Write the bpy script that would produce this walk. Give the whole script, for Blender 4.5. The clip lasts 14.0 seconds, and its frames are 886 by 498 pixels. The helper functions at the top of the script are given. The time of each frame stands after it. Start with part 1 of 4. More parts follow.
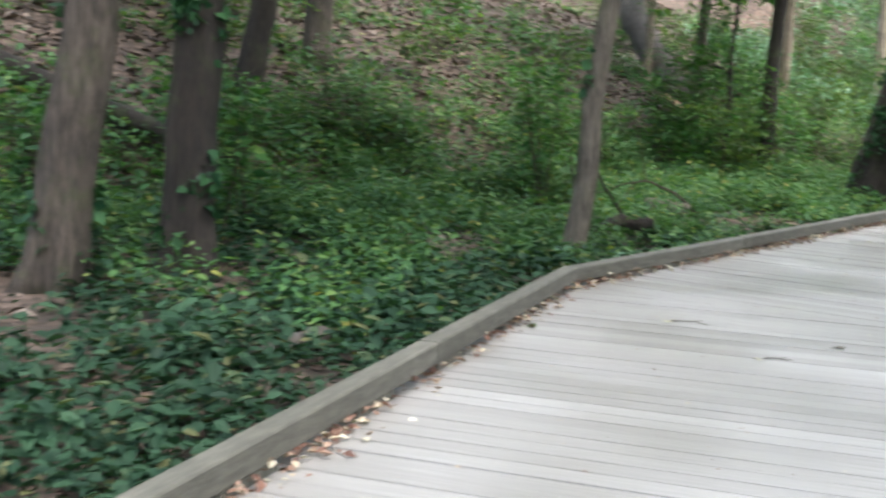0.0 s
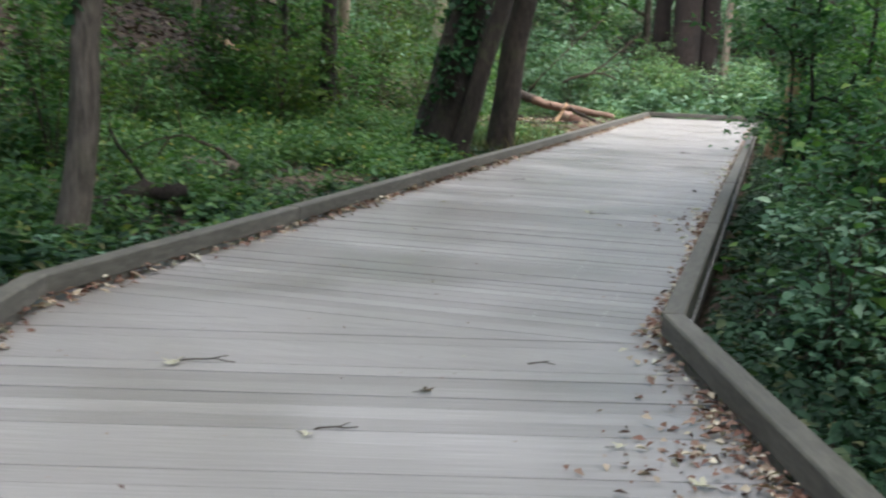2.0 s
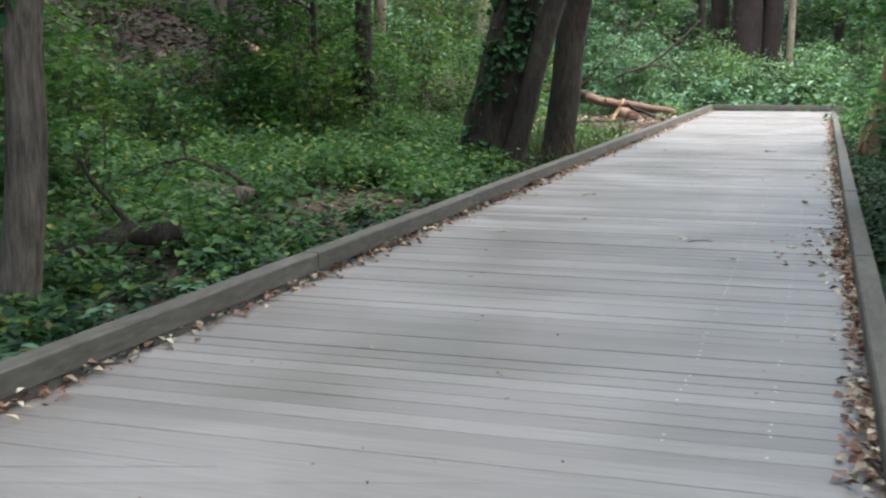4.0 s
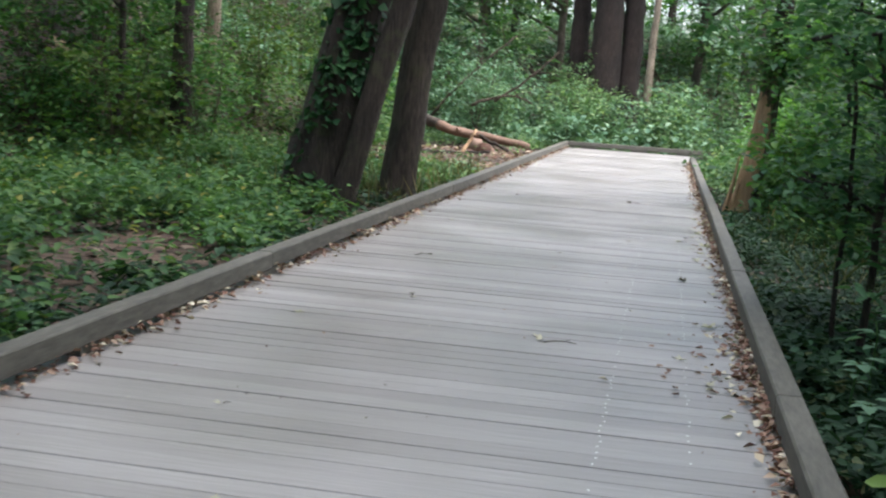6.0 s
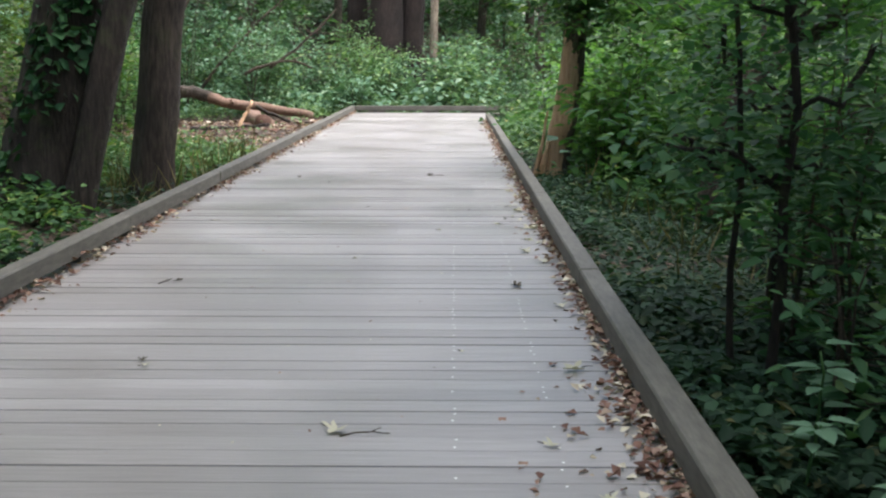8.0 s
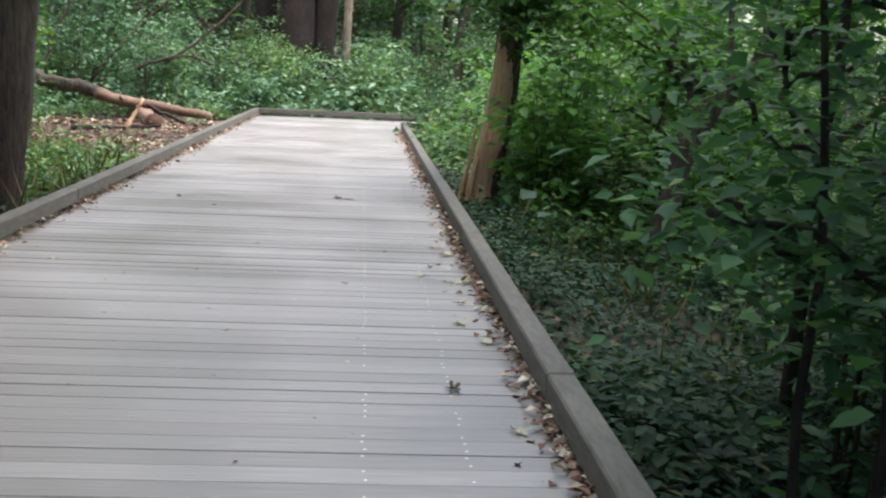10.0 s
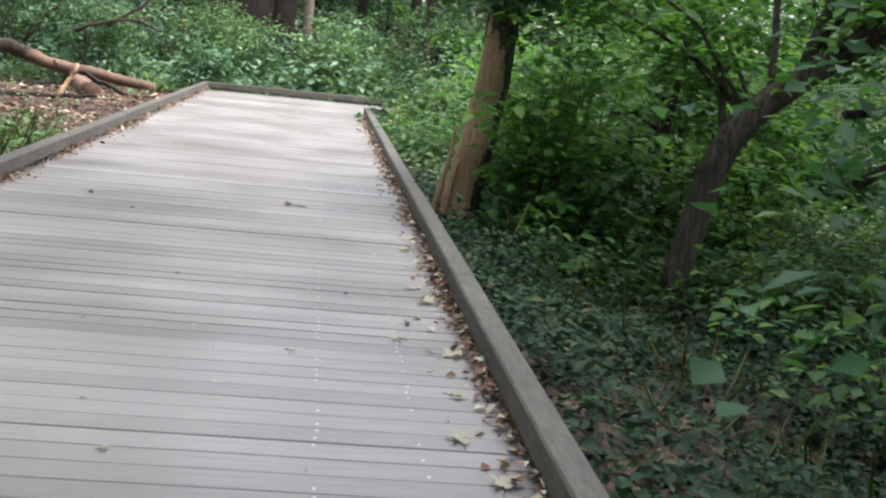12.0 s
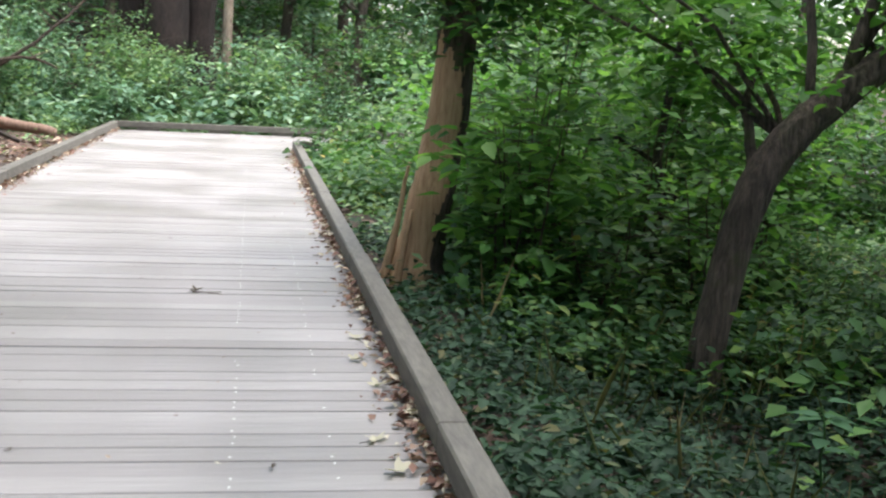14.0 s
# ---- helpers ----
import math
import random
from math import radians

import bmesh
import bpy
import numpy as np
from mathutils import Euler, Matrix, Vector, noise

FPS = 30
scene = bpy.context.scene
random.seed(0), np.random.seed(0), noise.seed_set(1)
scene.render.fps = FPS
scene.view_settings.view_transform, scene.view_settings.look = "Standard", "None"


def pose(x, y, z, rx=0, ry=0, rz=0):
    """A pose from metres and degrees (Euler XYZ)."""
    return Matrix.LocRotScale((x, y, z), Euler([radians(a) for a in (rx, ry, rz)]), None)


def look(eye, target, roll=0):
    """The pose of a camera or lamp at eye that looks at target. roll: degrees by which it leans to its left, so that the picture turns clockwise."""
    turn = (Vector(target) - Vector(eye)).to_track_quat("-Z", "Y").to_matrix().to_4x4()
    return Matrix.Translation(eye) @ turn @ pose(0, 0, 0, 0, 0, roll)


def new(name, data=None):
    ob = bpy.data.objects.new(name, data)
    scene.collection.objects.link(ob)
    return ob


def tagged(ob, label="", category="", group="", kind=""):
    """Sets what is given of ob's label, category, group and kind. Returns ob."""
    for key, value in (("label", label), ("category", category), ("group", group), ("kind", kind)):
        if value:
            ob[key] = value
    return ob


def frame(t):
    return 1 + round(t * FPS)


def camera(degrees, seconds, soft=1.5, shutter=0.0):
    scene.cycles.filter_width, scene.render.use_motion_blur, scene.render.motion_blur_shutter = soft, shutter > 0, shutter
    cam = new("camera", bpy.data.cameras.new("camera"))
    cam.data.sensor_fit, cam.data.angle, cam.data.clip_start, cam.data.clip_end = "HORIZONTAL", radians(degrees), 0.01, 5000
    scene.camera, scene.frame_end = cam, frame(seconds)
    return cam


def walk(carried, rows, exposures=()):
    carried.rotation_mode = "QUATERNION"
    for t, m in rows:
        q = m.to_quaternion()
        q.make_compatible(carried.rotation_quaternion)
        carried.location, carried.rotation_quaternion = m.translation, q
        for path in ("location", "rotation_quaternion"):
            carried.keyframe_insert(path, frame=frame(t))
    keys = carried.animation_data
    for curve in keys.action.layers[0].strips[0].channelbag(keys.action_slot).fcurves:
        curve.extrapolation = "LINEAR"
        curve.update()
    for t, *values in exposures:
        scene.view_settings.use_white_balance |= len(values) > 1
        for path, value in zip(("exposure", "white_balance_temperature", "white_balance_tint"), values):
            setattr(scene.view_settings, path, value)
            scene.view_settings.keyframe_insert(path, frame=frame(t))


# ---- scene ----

# ---- camera and walk ----
cam = camera(42.0, 14.0, soft=2.2, shutter=0.3)
PATH = [
    (0, (2.932, -0.268, 1.417), (1.749, 1.324, 1.163), 2.3),
    (0.5, (2.572, 0.419, 1.397), (1.661, 2.176, 1.114), 1.9),
    (1, (2.343, 1.107, 1.367), (1.548, 2.918, 1.069), 4.6),
    (1.5, (2.148, 1.757, 1.344), (1.443, 3.606, 1.053), 2.7),
    (2, (2.028, 2.390, 1.326), (1.497, 4.292, 1.012), 2.2),
    (2.2, (1.968, 2.627, 1.359), (1.507, 4.546, 1.039), 3.6),
    (4.3, (1.283, 4.847, 1.304), (0.655, 6.720, 0.990), -0.2),
    (4.5, (1.251, 5.091, 1.323), (0.631, 6.970, 1.032), 2.6),
    (5, (1.120, 5.650, 1.305), (0.309, 7.466, 1.094), 3.0),
    (5.5, (1.059, 6.252, 1.330), (0.479, 8.152, 1.093), 1.4),
    (6, (1.019, 6.824, 1.361), (0.656, 8.772, 1.085), 3.8),
    (6.5, (0.976, 7.409, 1.380), (0.730, 9.370, 1.073), -0.2),
    (7, (0.959, 8.026, 1.363), (0.952, 9.999, 1.039), 2.4),
    (7.5, (0.877, 8.584, 1.334), (0.889, 10.560, 1.025), 3.7),
    (8, (0.848, 9.153, 1.334), (0.833, 11.127, 1.008), 0.1),
    (8.5, (0.866, 9.700, 1.372), (0.792, 11.670, 1.036), 2.4),
    (9, (0.853, 10.240, 1.400), (0.919, 12.213, 1.082), 1.3),
    (9.2, (0.853, 10.440, 1.379), (0.955, 12.415, 1.080), 1.0),
    (11.3, (0.743, 12.504, 1.324), (0.957, 14.462, 0.977), 5.3),
    (11.5, (0.747, 12.710, 1.338), (0.989, 14.665, 0.997), 5.0),
    (12, (0.782, 13.253, 1.348), (1.014, 15.210, 1.008), 6.0),
    (12.5, (0.773, 13.808, 1.349), (1.022, 15.768, 1.042), 4.9),
    (13, (0.842, 14.361, 1.351), (1.135, 16.321, 1.084), 3.1),
    (13.5, (0.874, 14.875, 1.337), (1.167, 16.833, 1.056), 5.9),
    (14, (0.898, 15.439, 1.386), (1.232, 17.387, 1.083), 2.9),
]
walk(cam, [(t, look(eye, target, roll)) for t, eye, target, roll in PATH],
     exposures=[(0.0, 2.95, 6450, 9), (0.5, 2.65, 6450, 9), (1.0, 2.3, 6400, 10), (1.5, 2.28, 6400, 11), (2.2, 2.28, 6450, 11), (4.3, 2.4, 6300, 11), (5.0, 2.75, 6200, 11), (5.5, 2.55, 6300, 11), (6.0, 2.35, 6350, 12), (7.0, 2.3, 6450, 13), (9.2, 2.25, 6450, 13), (11.3, 2.28, 6500, 14), (12.5, 2.24, 6500, 14), (13.0, 2.42, 6500, 13), (14.0, 2.52, 6500, 13)])

# ---- sky and sun: an overcast evening above a gap in the canopy ----
SUN_EL, SUN_AZ = radians(68), radians(96)
world = bpy.data.worlds.new("sky")
scene.world = world
world.use_nodes = True
wn = world.node_tree.nodes
sky = wn.new("ShaderNodeTexSky")
sky.sky_type, sky.sun_disc = "NISHITA", False
sky.sun_elevation, sky.sun_rotation = SUN_EL, SUN_AZ
sky.dust_density, sky.air_density = 3.0, 1.0
wn["Background"].inputs["Strength"].default_value = 0.1
world.node_tree.links.new(sky.outputs[0], wn["Background"].inputs["Color"])
sun = new("sun", bpy.data.lights.new("sun", "SUN"))
sun.data.energy, sun.data.angle, sun.data.color = 2.4, radians(100), (1.0, 0.97, 0.91)
sun.matrix_world = look((50 * math.cos(SUN_EL) * math.sin(SUN_AZ), 50 * math.cos(SUN_EL) * math.cos(SUN_AZ) + 15, 50 * math.sin(SUN_EL)), (0, 15, 0))

# ---- materials ----
def nodes_of(name):
    m = bpy.data.materials.new(name)
    m.use_nodes = True
    n, l = m.node_tree.nodes, m.node_tree.links
    return m, n, l, n["Principled BSDF"]


def ramp(n, stops):
    r = n.new("ShaderNodeValToRGB")
    els = r.color_ramp.elements
    while len(els) < len(stops):
        els.new(0.5)
    for e, (p, c) in zip(els, stops):
        e.position, e.color = p, (*c, 1)
    return r


def noise_node(n, l, scale, detail=5.0, rough=0.55, stretch=None):
    tc = n.new("ShaderNodeTexCoord")
    t = n.new("ShaderNodeTexNoise")
    t.inputs["Scale"].default_value, t.inputs["Detail"].default_value, t.inputs["Roughness"].default_value = scale, detail, rough
    if stretch:
        mp = n.new("ShaderNodeMapping")
        mp.inputs["Scale"].default_value = stretch
        l.new(tc.outputs["Object"], mp.inputs["Vector"])
        l.new(mp.outputs[0], t.inputs["Vector"])
    else:
        l.new(tc.outputs["Object"], t.inputs["Vector"])
    return t


def mixed(n, l, a, b, fac, mode="MIX"):
    m = n.new("ShaderNodeMix")
    m.data_type, m.blend_type = "RGBA", mode
    for sock, v in ((0, fac), (6, a), (7, b)):
        if hasattr(v, "links"):
            l.new(v, m.inputs[sock])
        else:
            m.inputs[sock].default_value = v if sock == 0 else (*v, 1)
    return m.outputs[2]


def bump(n, l, b, height, strength, dist):
    k = n.new("ShaderNodeBump")
    k.inputs["Strength"].default_value, k.inputs["Distance"].default_value = strength, dist
    l.new(height, k.inputs["Height"])
    l.new(k.outputs[0], b.inputs["Normal"])


def bark_mat(name, dark, light, scale=1.0, moss=0.0):
    m, n, l, b = nodes_of(name)
    fine = noise_node(n, l, 10 * scale, 8, 0.7, (3.2, 3.2, 0.4))
    wide = noise_node(n, l, 1.3 * scale, 3)
    r1 = ramp(n, [(0.38, dark), (0.66, light)])
    l.new(fine.outputs[0], r1.inputs[0])
    r2 = ramp(n, [(0.35, (0.6, 0.6, 0.6)), (0.68, (1.25, 1.22, 1.18))])
    l.new(wide.outputs[0], r2.inputs[0])
    col = mixed(n, l, r1.outputs[0], r2.outputs[0], 1.0, "MULTIPLY")
    if moss:
        mz = noise_node(n, l, 3.1, 6, 0.7)
        rm = ramp(n, [(0.52, (0, 0, 0)), (0.66, (moss, moss, moss))])
        l.new(mz.outputs[0], rm.inputs[0])
        col = mixed(n, l, col, (0.07, 0.09, 0.03), rm.outputs[0])
    l.new(col, b.inputs["Base Color"])
    b.inputs["Roughness"].default_value = 0.9
    bump(n, l, b, fine.outputs[0], 1.0, 0.07)
    return m


def leaf_mat(name, stops, trans=0.35, rough=0.55, spec=0.2):
    m, n, l, b = nodes_of(name)
    geo = n.new("ShaderNodeNewGeometry")
    r = ramp(n, stops)
    l.new(geo.outputs["Random Per Island"], r.inputs[0])
    big = noise_node(n, l, 0.5, 2)
    r2 = ramp(n, [(0.35, (0.72, 0.76, 0.72)), (0.65, (1.22, 1.2, 1.1))])
    l.new(big.outputs[0], r2.inputs[0])
    col = mixed(n, l, r.outputs[0], r2.outputs[0], 1.0, "MULTIPLY")
    l.new(col, b.inputs["Base Color"])
    b.inputs["Roughness"].default_value, b.inputs["Specular IOR Level"].default_value = rough, spec
    if trans:
        t = n.new("ShaderNodeBsdfTranslucent")
        tc = mixed(n, l, col, (1.25, 1.35, 0.7), 1.0, "MULTIPLY")
        l.new(tc, t.inputs["Color"])
        mx = n.new("ShaderNodeMixShader")
        mx.inputs[0].default_value = trans
        l.new(b.outputs[0], mx.inputs[1])
        l.new(t.outputs[0], mx.inputs[2])
        l.new(mx.outputs[0], n["Material Output"].inputs[0])
    return m


def plank_mat(name, a, b_, rough=0.5):
    m, n, l, b = nodes_of(name)
    info = n.new("ShaderNodeObjectInfo")
    r = ramp(n, [(0.0, a), (0.55, tuple((p + q) / 2 for p, q in zip(a, b_))), (1.0, b_)])
    l.new(info.outputs["Random"], r.inputs[0])
    grain = noise_node(n, l, 7, 7, 0.6, (0.35, 9, 9))
    rg = ramp(n, [(0.3, (0.78, 0.77, 0.77)), (0.72, (1.14, 1.14, 1.14))])
    l.new(grain.outputs[0], rg.inputs[0])
    c = mixed(n, l, r.outputs[0], rg.outputs[0], 1.0, "MULTIPLY")
    tc = n.new("ShaderNodeNewGeometry")
    st = n.new("ShaderNodeTexNoise")
    st.inputs["Scale"].default_value, st.inputs["Detail"].default_value = 0.9, 5
    l.new(tc.outputs["Position"], st.inputs["Vector"])
    rs = ramp(n, [(0.36, (0.88, 0.87, 0.85)), (0.62, (1.06, 1.06, 1.07))])
    l.new(st.outputs[0], rs.inputs[0])
    c = mixed(n, l, c, rs.outputs[0], 1.0, "MULTIPLY")
    l.new(c, b.inputs["Base Color"])
    rr = ramp(n, [(0.3, (rough - 0.1,) * 3), (0.7, (rough + 0.14,) * 3)])
    l.new(st.outputs[0], rr.inputs[0])
    l.new(rr.outputs[0], b.inputs["Roughness"])
    bump(n, l, b, grain.outputs[0], 0.35, 0.004)
    return m


def ground_mat():
    m, n, l, b = nodes_of("forest_soil")
    geo = n.new("ShaderNodeNewGeometry")
    v = n.new("ShaderNodeTexVoronoi")
    v.inputs["Scale"].default_value = 11
    f = n.new("ShaderNodeTexNoise")
    f.inputs["Scale"].default_value, f.inputs["Detail"].default_value = 5, 8
    w = n.new("ShaderNodeTexNoise")
    w.inputs["Scale"].default_value, w.inputs["Detail"].default_value = 0.35, 4
    for t in (v, f, w):
        l.new(geo.outputs["Position"], t.inputs["Vector"])
    bw = n.new("ShaderNodeRGBToBW")
    l.new(v.outputs["Color"], bw.inputs[0])
    r = ramp(n, [(0.1, (0.022, 0.015, 0.011)), (0.45, (0.06, 0.041, 0.03)), (0.75, (0.11, 0.076, 0.06)), (0.95, (0.19, 0.145, 0.12))])
    l.new(bw.outputs[0], r.inputs[0])
    r2 = ramp(n, [(0.3, (0.55, 0.55, 0.55)), (0.7, (1.15, 1.1, 1.05))])
    l.new(f.outputs[0], r2.inputs[0])
    c = mixed(n, l, r.outputs[0], r2.outputs[0], 1.0, "MULTIPLY")
    r3 = ramp(n, [(0.4, (0.75, 0.75, 0.75)), (0.6, (1.15, 1.12, 1.1))])
    l.new(w.outputs[0], r3.inputs[0])
    l.new(mixed(n, l, c, r3.outputs[0], 1.0, "MULTIPLY"), b.inputs["Base Color"])
    b.inputs["Roughness"].default_value = 0.95
    bump(n, l, b, f.outputs[0], 0.8, 0.05)
    return m


def wood_mat(name, dark, light, stretch=(6, 6, 0.5), rough=0.75):
    m, n, l, b = nodes_of(name)
    g = noise_node(n, l, 6, 7, 0.6, stretch)
    w = noise_node(n, l, 1.1, 4)
    r = ramp(n, [(0.3, dark), (0.7, light)])
    l.new(g.outputs[0], r.inputs[0])
    r2 = ramp(n, [(0.35, (0.75, 0.75, 0.73)), (0.65, (1.15, 1.15, 1.15))])
    l.new(w.outputs[0], r2.inputs[0])
    l.new(mixed(n, l, r.outputs[0], r2.outputs[0], 1.0, "MULTIPLY"), b.inputs["Base Color"])
    b.inputs["Roughness"].default_value = rough
    bump(n, l, b, g.outputs[0], 0.5, 0.008)
    return m


SOIL = ground_mat()
PLANK = plank_mat("weathered_deck_board", (0.214, 0.205, 0.201), (0.274, 0.266, 0.262), 0.42)
TIMBER = wood_mat("weathered_curb_timber", (0.058, 0.055, 0.047), (0.115, 0.109, 0.092), (1.2, 7, 7), 0.7)
DARKWOOD = wood_mat("old_dark_timber", (0.05, 0.04, 0.03), (0.1, 0.08, 0.065), (1.2, 7, 7), 0.85)
BARK_GREY = bark_mat("grey_brown_bark", (0.042, 0.032, 0.027), (0.17, 0.135, 0.112), 1.0, 0.5)
BARK_DARK = bark_mat("dark_bark", (0.014, 0.0105, 0.009), (0.062, 0.046, 0.039), 1.2, 0.35)
BARK_PALE = bark_mat("pale_bark", (0.16, 0.12, 0.09), (0.40, 0.33, 0.26), 1.0, 0.2)
BARK_MID = bark_mat("mid_grey_bark", (0.09, 0.075, 0.062), (0.27, 0.225, 0.19), 1.0, 0.3)
# brown bark of the far trunks, the canopy's shade put into its colour
BARK_DEEP = bark_mat("shade_dark_brown_bark", (0.014, 0.009, 0.008), (0.05, 0.032, 0.027), 1.2)
BARK_MAIN = bark_mat("brown_grey_bark", (0.024, 0.019, 0.016), (0.1, 0.078, 0.066), 1.1, 0.3)
BARK_TWIG = bark_mat("twig_bark", (0.04, 0.03, 0.022), (0.13, 0.095, 0.07), 2.0)
BARK_ROT = bark_mat("rotten_log", (0.012, 0.009, 0.008), (0.05, 0.033, 0.027), 1.3, 0.6)
BARE_WOOD = wood_mat("bare_sunbleached_wood", (0.29, 0.17, 0.095), (0.57, 0.385, 0.24), (7, 7, 0.6), 0.8)
ORANGE_WOOD = wood_mat("fresh_fallen_log", (0.095, 0.055, 0.04), (0.235, 0.15, 0.11), (5, 5, 0.8), 0.8)
CUT_WOOD = wood_mat("cut_log_end", (0.05, 0.024, 0.016), (0.12, 0.06, 0.04), (4, 4, 4), 0.85)
GREY_LOG = bark_mat("grey_dead_wood", (0.10, 0.085, 0.08), (0.22, 0.19, 0.18), 0.8)
STEEL = nodes_of("screw_head")[0]
STEEL.node_tree.nodes["Principled BSDF"].inputs["Base Color"].default_value = (0.75, 0.75, 0.74, 1)
STEEL.node_tree.nodes["Principled BSDF"].inputs["Roughness"].default_value = 0.5

HERB = leaf_mat("herb_leaves", [(0.0, (0.028, 0.073, 0.034)), (0.4, (0.048, 0.114, 0.048)), (0.75, (0.076, 0.16, 0.06)), (0.97, (0.135, 0.21, 0.075)), (1.0, (0.271, 0.242, 0.067))])
# low leaves darkened so that their colour carries the shade between the plants
LOWHERB = leaf_mat("shade_dark_low_leaves", [(0.0, (0.010, 0.029, 0.018)), (0.5, (0.017, 0.047, 0.026)), (0.9, (0.035, 0.078, 0.046)), (1.0, (0.105, 0.105, 0.05))], 0.25, 0.66)
BUSH = leaf_mat("shrub_leaves", [(0.0, (0.024, 0.078, 0.029)), (0.5, (0.052, 0.135, 0.044)), (0.85, (0.095, 0.2, 0.06)), (1.0, (0.196, 0.299, 0.081))])
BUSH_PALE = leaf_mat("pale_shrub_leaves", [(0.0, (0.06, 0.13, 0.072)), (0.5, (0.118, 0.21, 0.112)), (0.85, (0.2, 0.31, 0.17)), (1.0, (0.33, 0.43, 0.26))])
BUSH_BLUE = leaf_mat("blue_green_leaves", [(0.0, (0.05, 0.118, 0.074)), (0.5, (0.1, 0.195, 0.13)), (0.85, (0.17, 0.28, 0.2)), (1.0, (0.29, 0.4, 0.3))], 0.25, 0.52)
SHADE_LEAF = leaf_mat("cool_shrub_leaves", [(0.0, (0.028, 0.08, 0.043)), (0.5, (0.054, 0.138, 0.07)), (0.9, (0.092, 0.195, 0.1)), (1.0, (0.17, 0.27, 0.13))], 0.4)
MAPLE = leaf_mat("broad_bright_leaves", [(0.0, (0.05, 0.14, 0.04)), (0.5, (0.09, 0.215, 0.06)), (1.0, (0.17, 0.32, 0.1))], 0.45)
YELLOW = leaf_mat("yellow_green_leaves", [(0.0, (0.033, 0.074, 0.022)), (0.5, (0.064, 0.115, 0.034)), (1.0, (0.125, 0.17, 0.056))], 0.4)
CROWN = leaf_mat("canopy_leaves", [(0.0, (0.022, 0.077, 0.017)), (0.6, (0.055, 0.143, 0.033)), (1.0, (0.121, 0.220, 0.055))], 0.4)
IVY = leaf_mat("ivy_leaves", [(0.0, (0.012, 0.042, 0.022)), (0.6, (0.028, 0.08, 0.036)), (1.0, (0.055, 0.13, 0.056))], 0.2, 0.5)
GRASS = leaf_mat("grass_blades", [(0.0, (0.05, 0.075, 0.03)), (0.5, (0.1, 0.11, 0.05)), (1.0, (0.27, 0.22, 0.14))])
LITTER = leaf_mat("dead_leaves", [(0.0, (0.075, 0.038, 0.032)), (0.35, (0.18, 0.095, 0.078)), (0.65, (0.27, 0.18, 0.15)), (0.84, (0.42, 0.36, 0.3)), (1.0, (0.62, 0.58, 0.52))], 0.1, 0.7, 0.2)
HILL_LITTER = leaf_mat("hillside_leaf_litter", [(0.0, (0.028, 0.018, 0.016)), (0.5, (0.06, 0.042, 0.038)), (0.85, (0.115, 0.084, 0.077)), (1.0, (0.24, 0.19, 0.175))], 0.05, 0.8, 0.2)
PALE_LEAF = leaf_mat("pale_fallen_leaf", [(0.0, (0.26, 0.25, 0.20)), (0.6, (0.40, 0.38, 0.32)), (1.0, (0.55, 0.53, 0.47))], 0.1, 0.7)
DARK_LEAF = leaf_mat("dark_fallen_leaf", [(0.0, (0.035, 0.028, 0.022)), (1.0, (0.09, 0.07, 0.05))], 0.05, 0.7)


# ---- building helpers ----
def mesh_of(name, v, polys, mat, smooth=False):
    """A mesh from an array of points and an array of equal-sided faces, or a list of mixed faces."""
    me = bpy.data.meshes.new(name)
    if isinstance(polys, np.ndarray):
        k = polys.shape[1]
        me.vertices.add(len(v))
        me.vertices.foreach_set("co", np.asarray(v, np.float32).ravel())
        me.loops.add(polys.size)
        me.loops.foreach_set("vertex_index", polys.astype(np.int32).ravel())
        me.polygons.add(len(polys))
        me.polygons.foreach_set("loop_start", np.arange(0, polys.size, k, dtype=np.int32))
        me.update(calc_edges=True)
    else:
        me.from_pydata([tuple(p) for p in v], [], polys)
        me.update()
    if smooth:
        me.polygons.foreach_set("use_smooth", np.ones(len(me.polygons), bool))
    me.materials.append(mat)
    return me


def part(name, me, parent=None, label=""):
    ob = new(name, me)
    if parent:
        ob.parent = parent
    return tagged(ob, label) if label else ob


def thing(name, at, label, category, group="", kind=""):
    ob = new(name)
    ob.location = at
    return tagged(ob, label, category, group, kind)


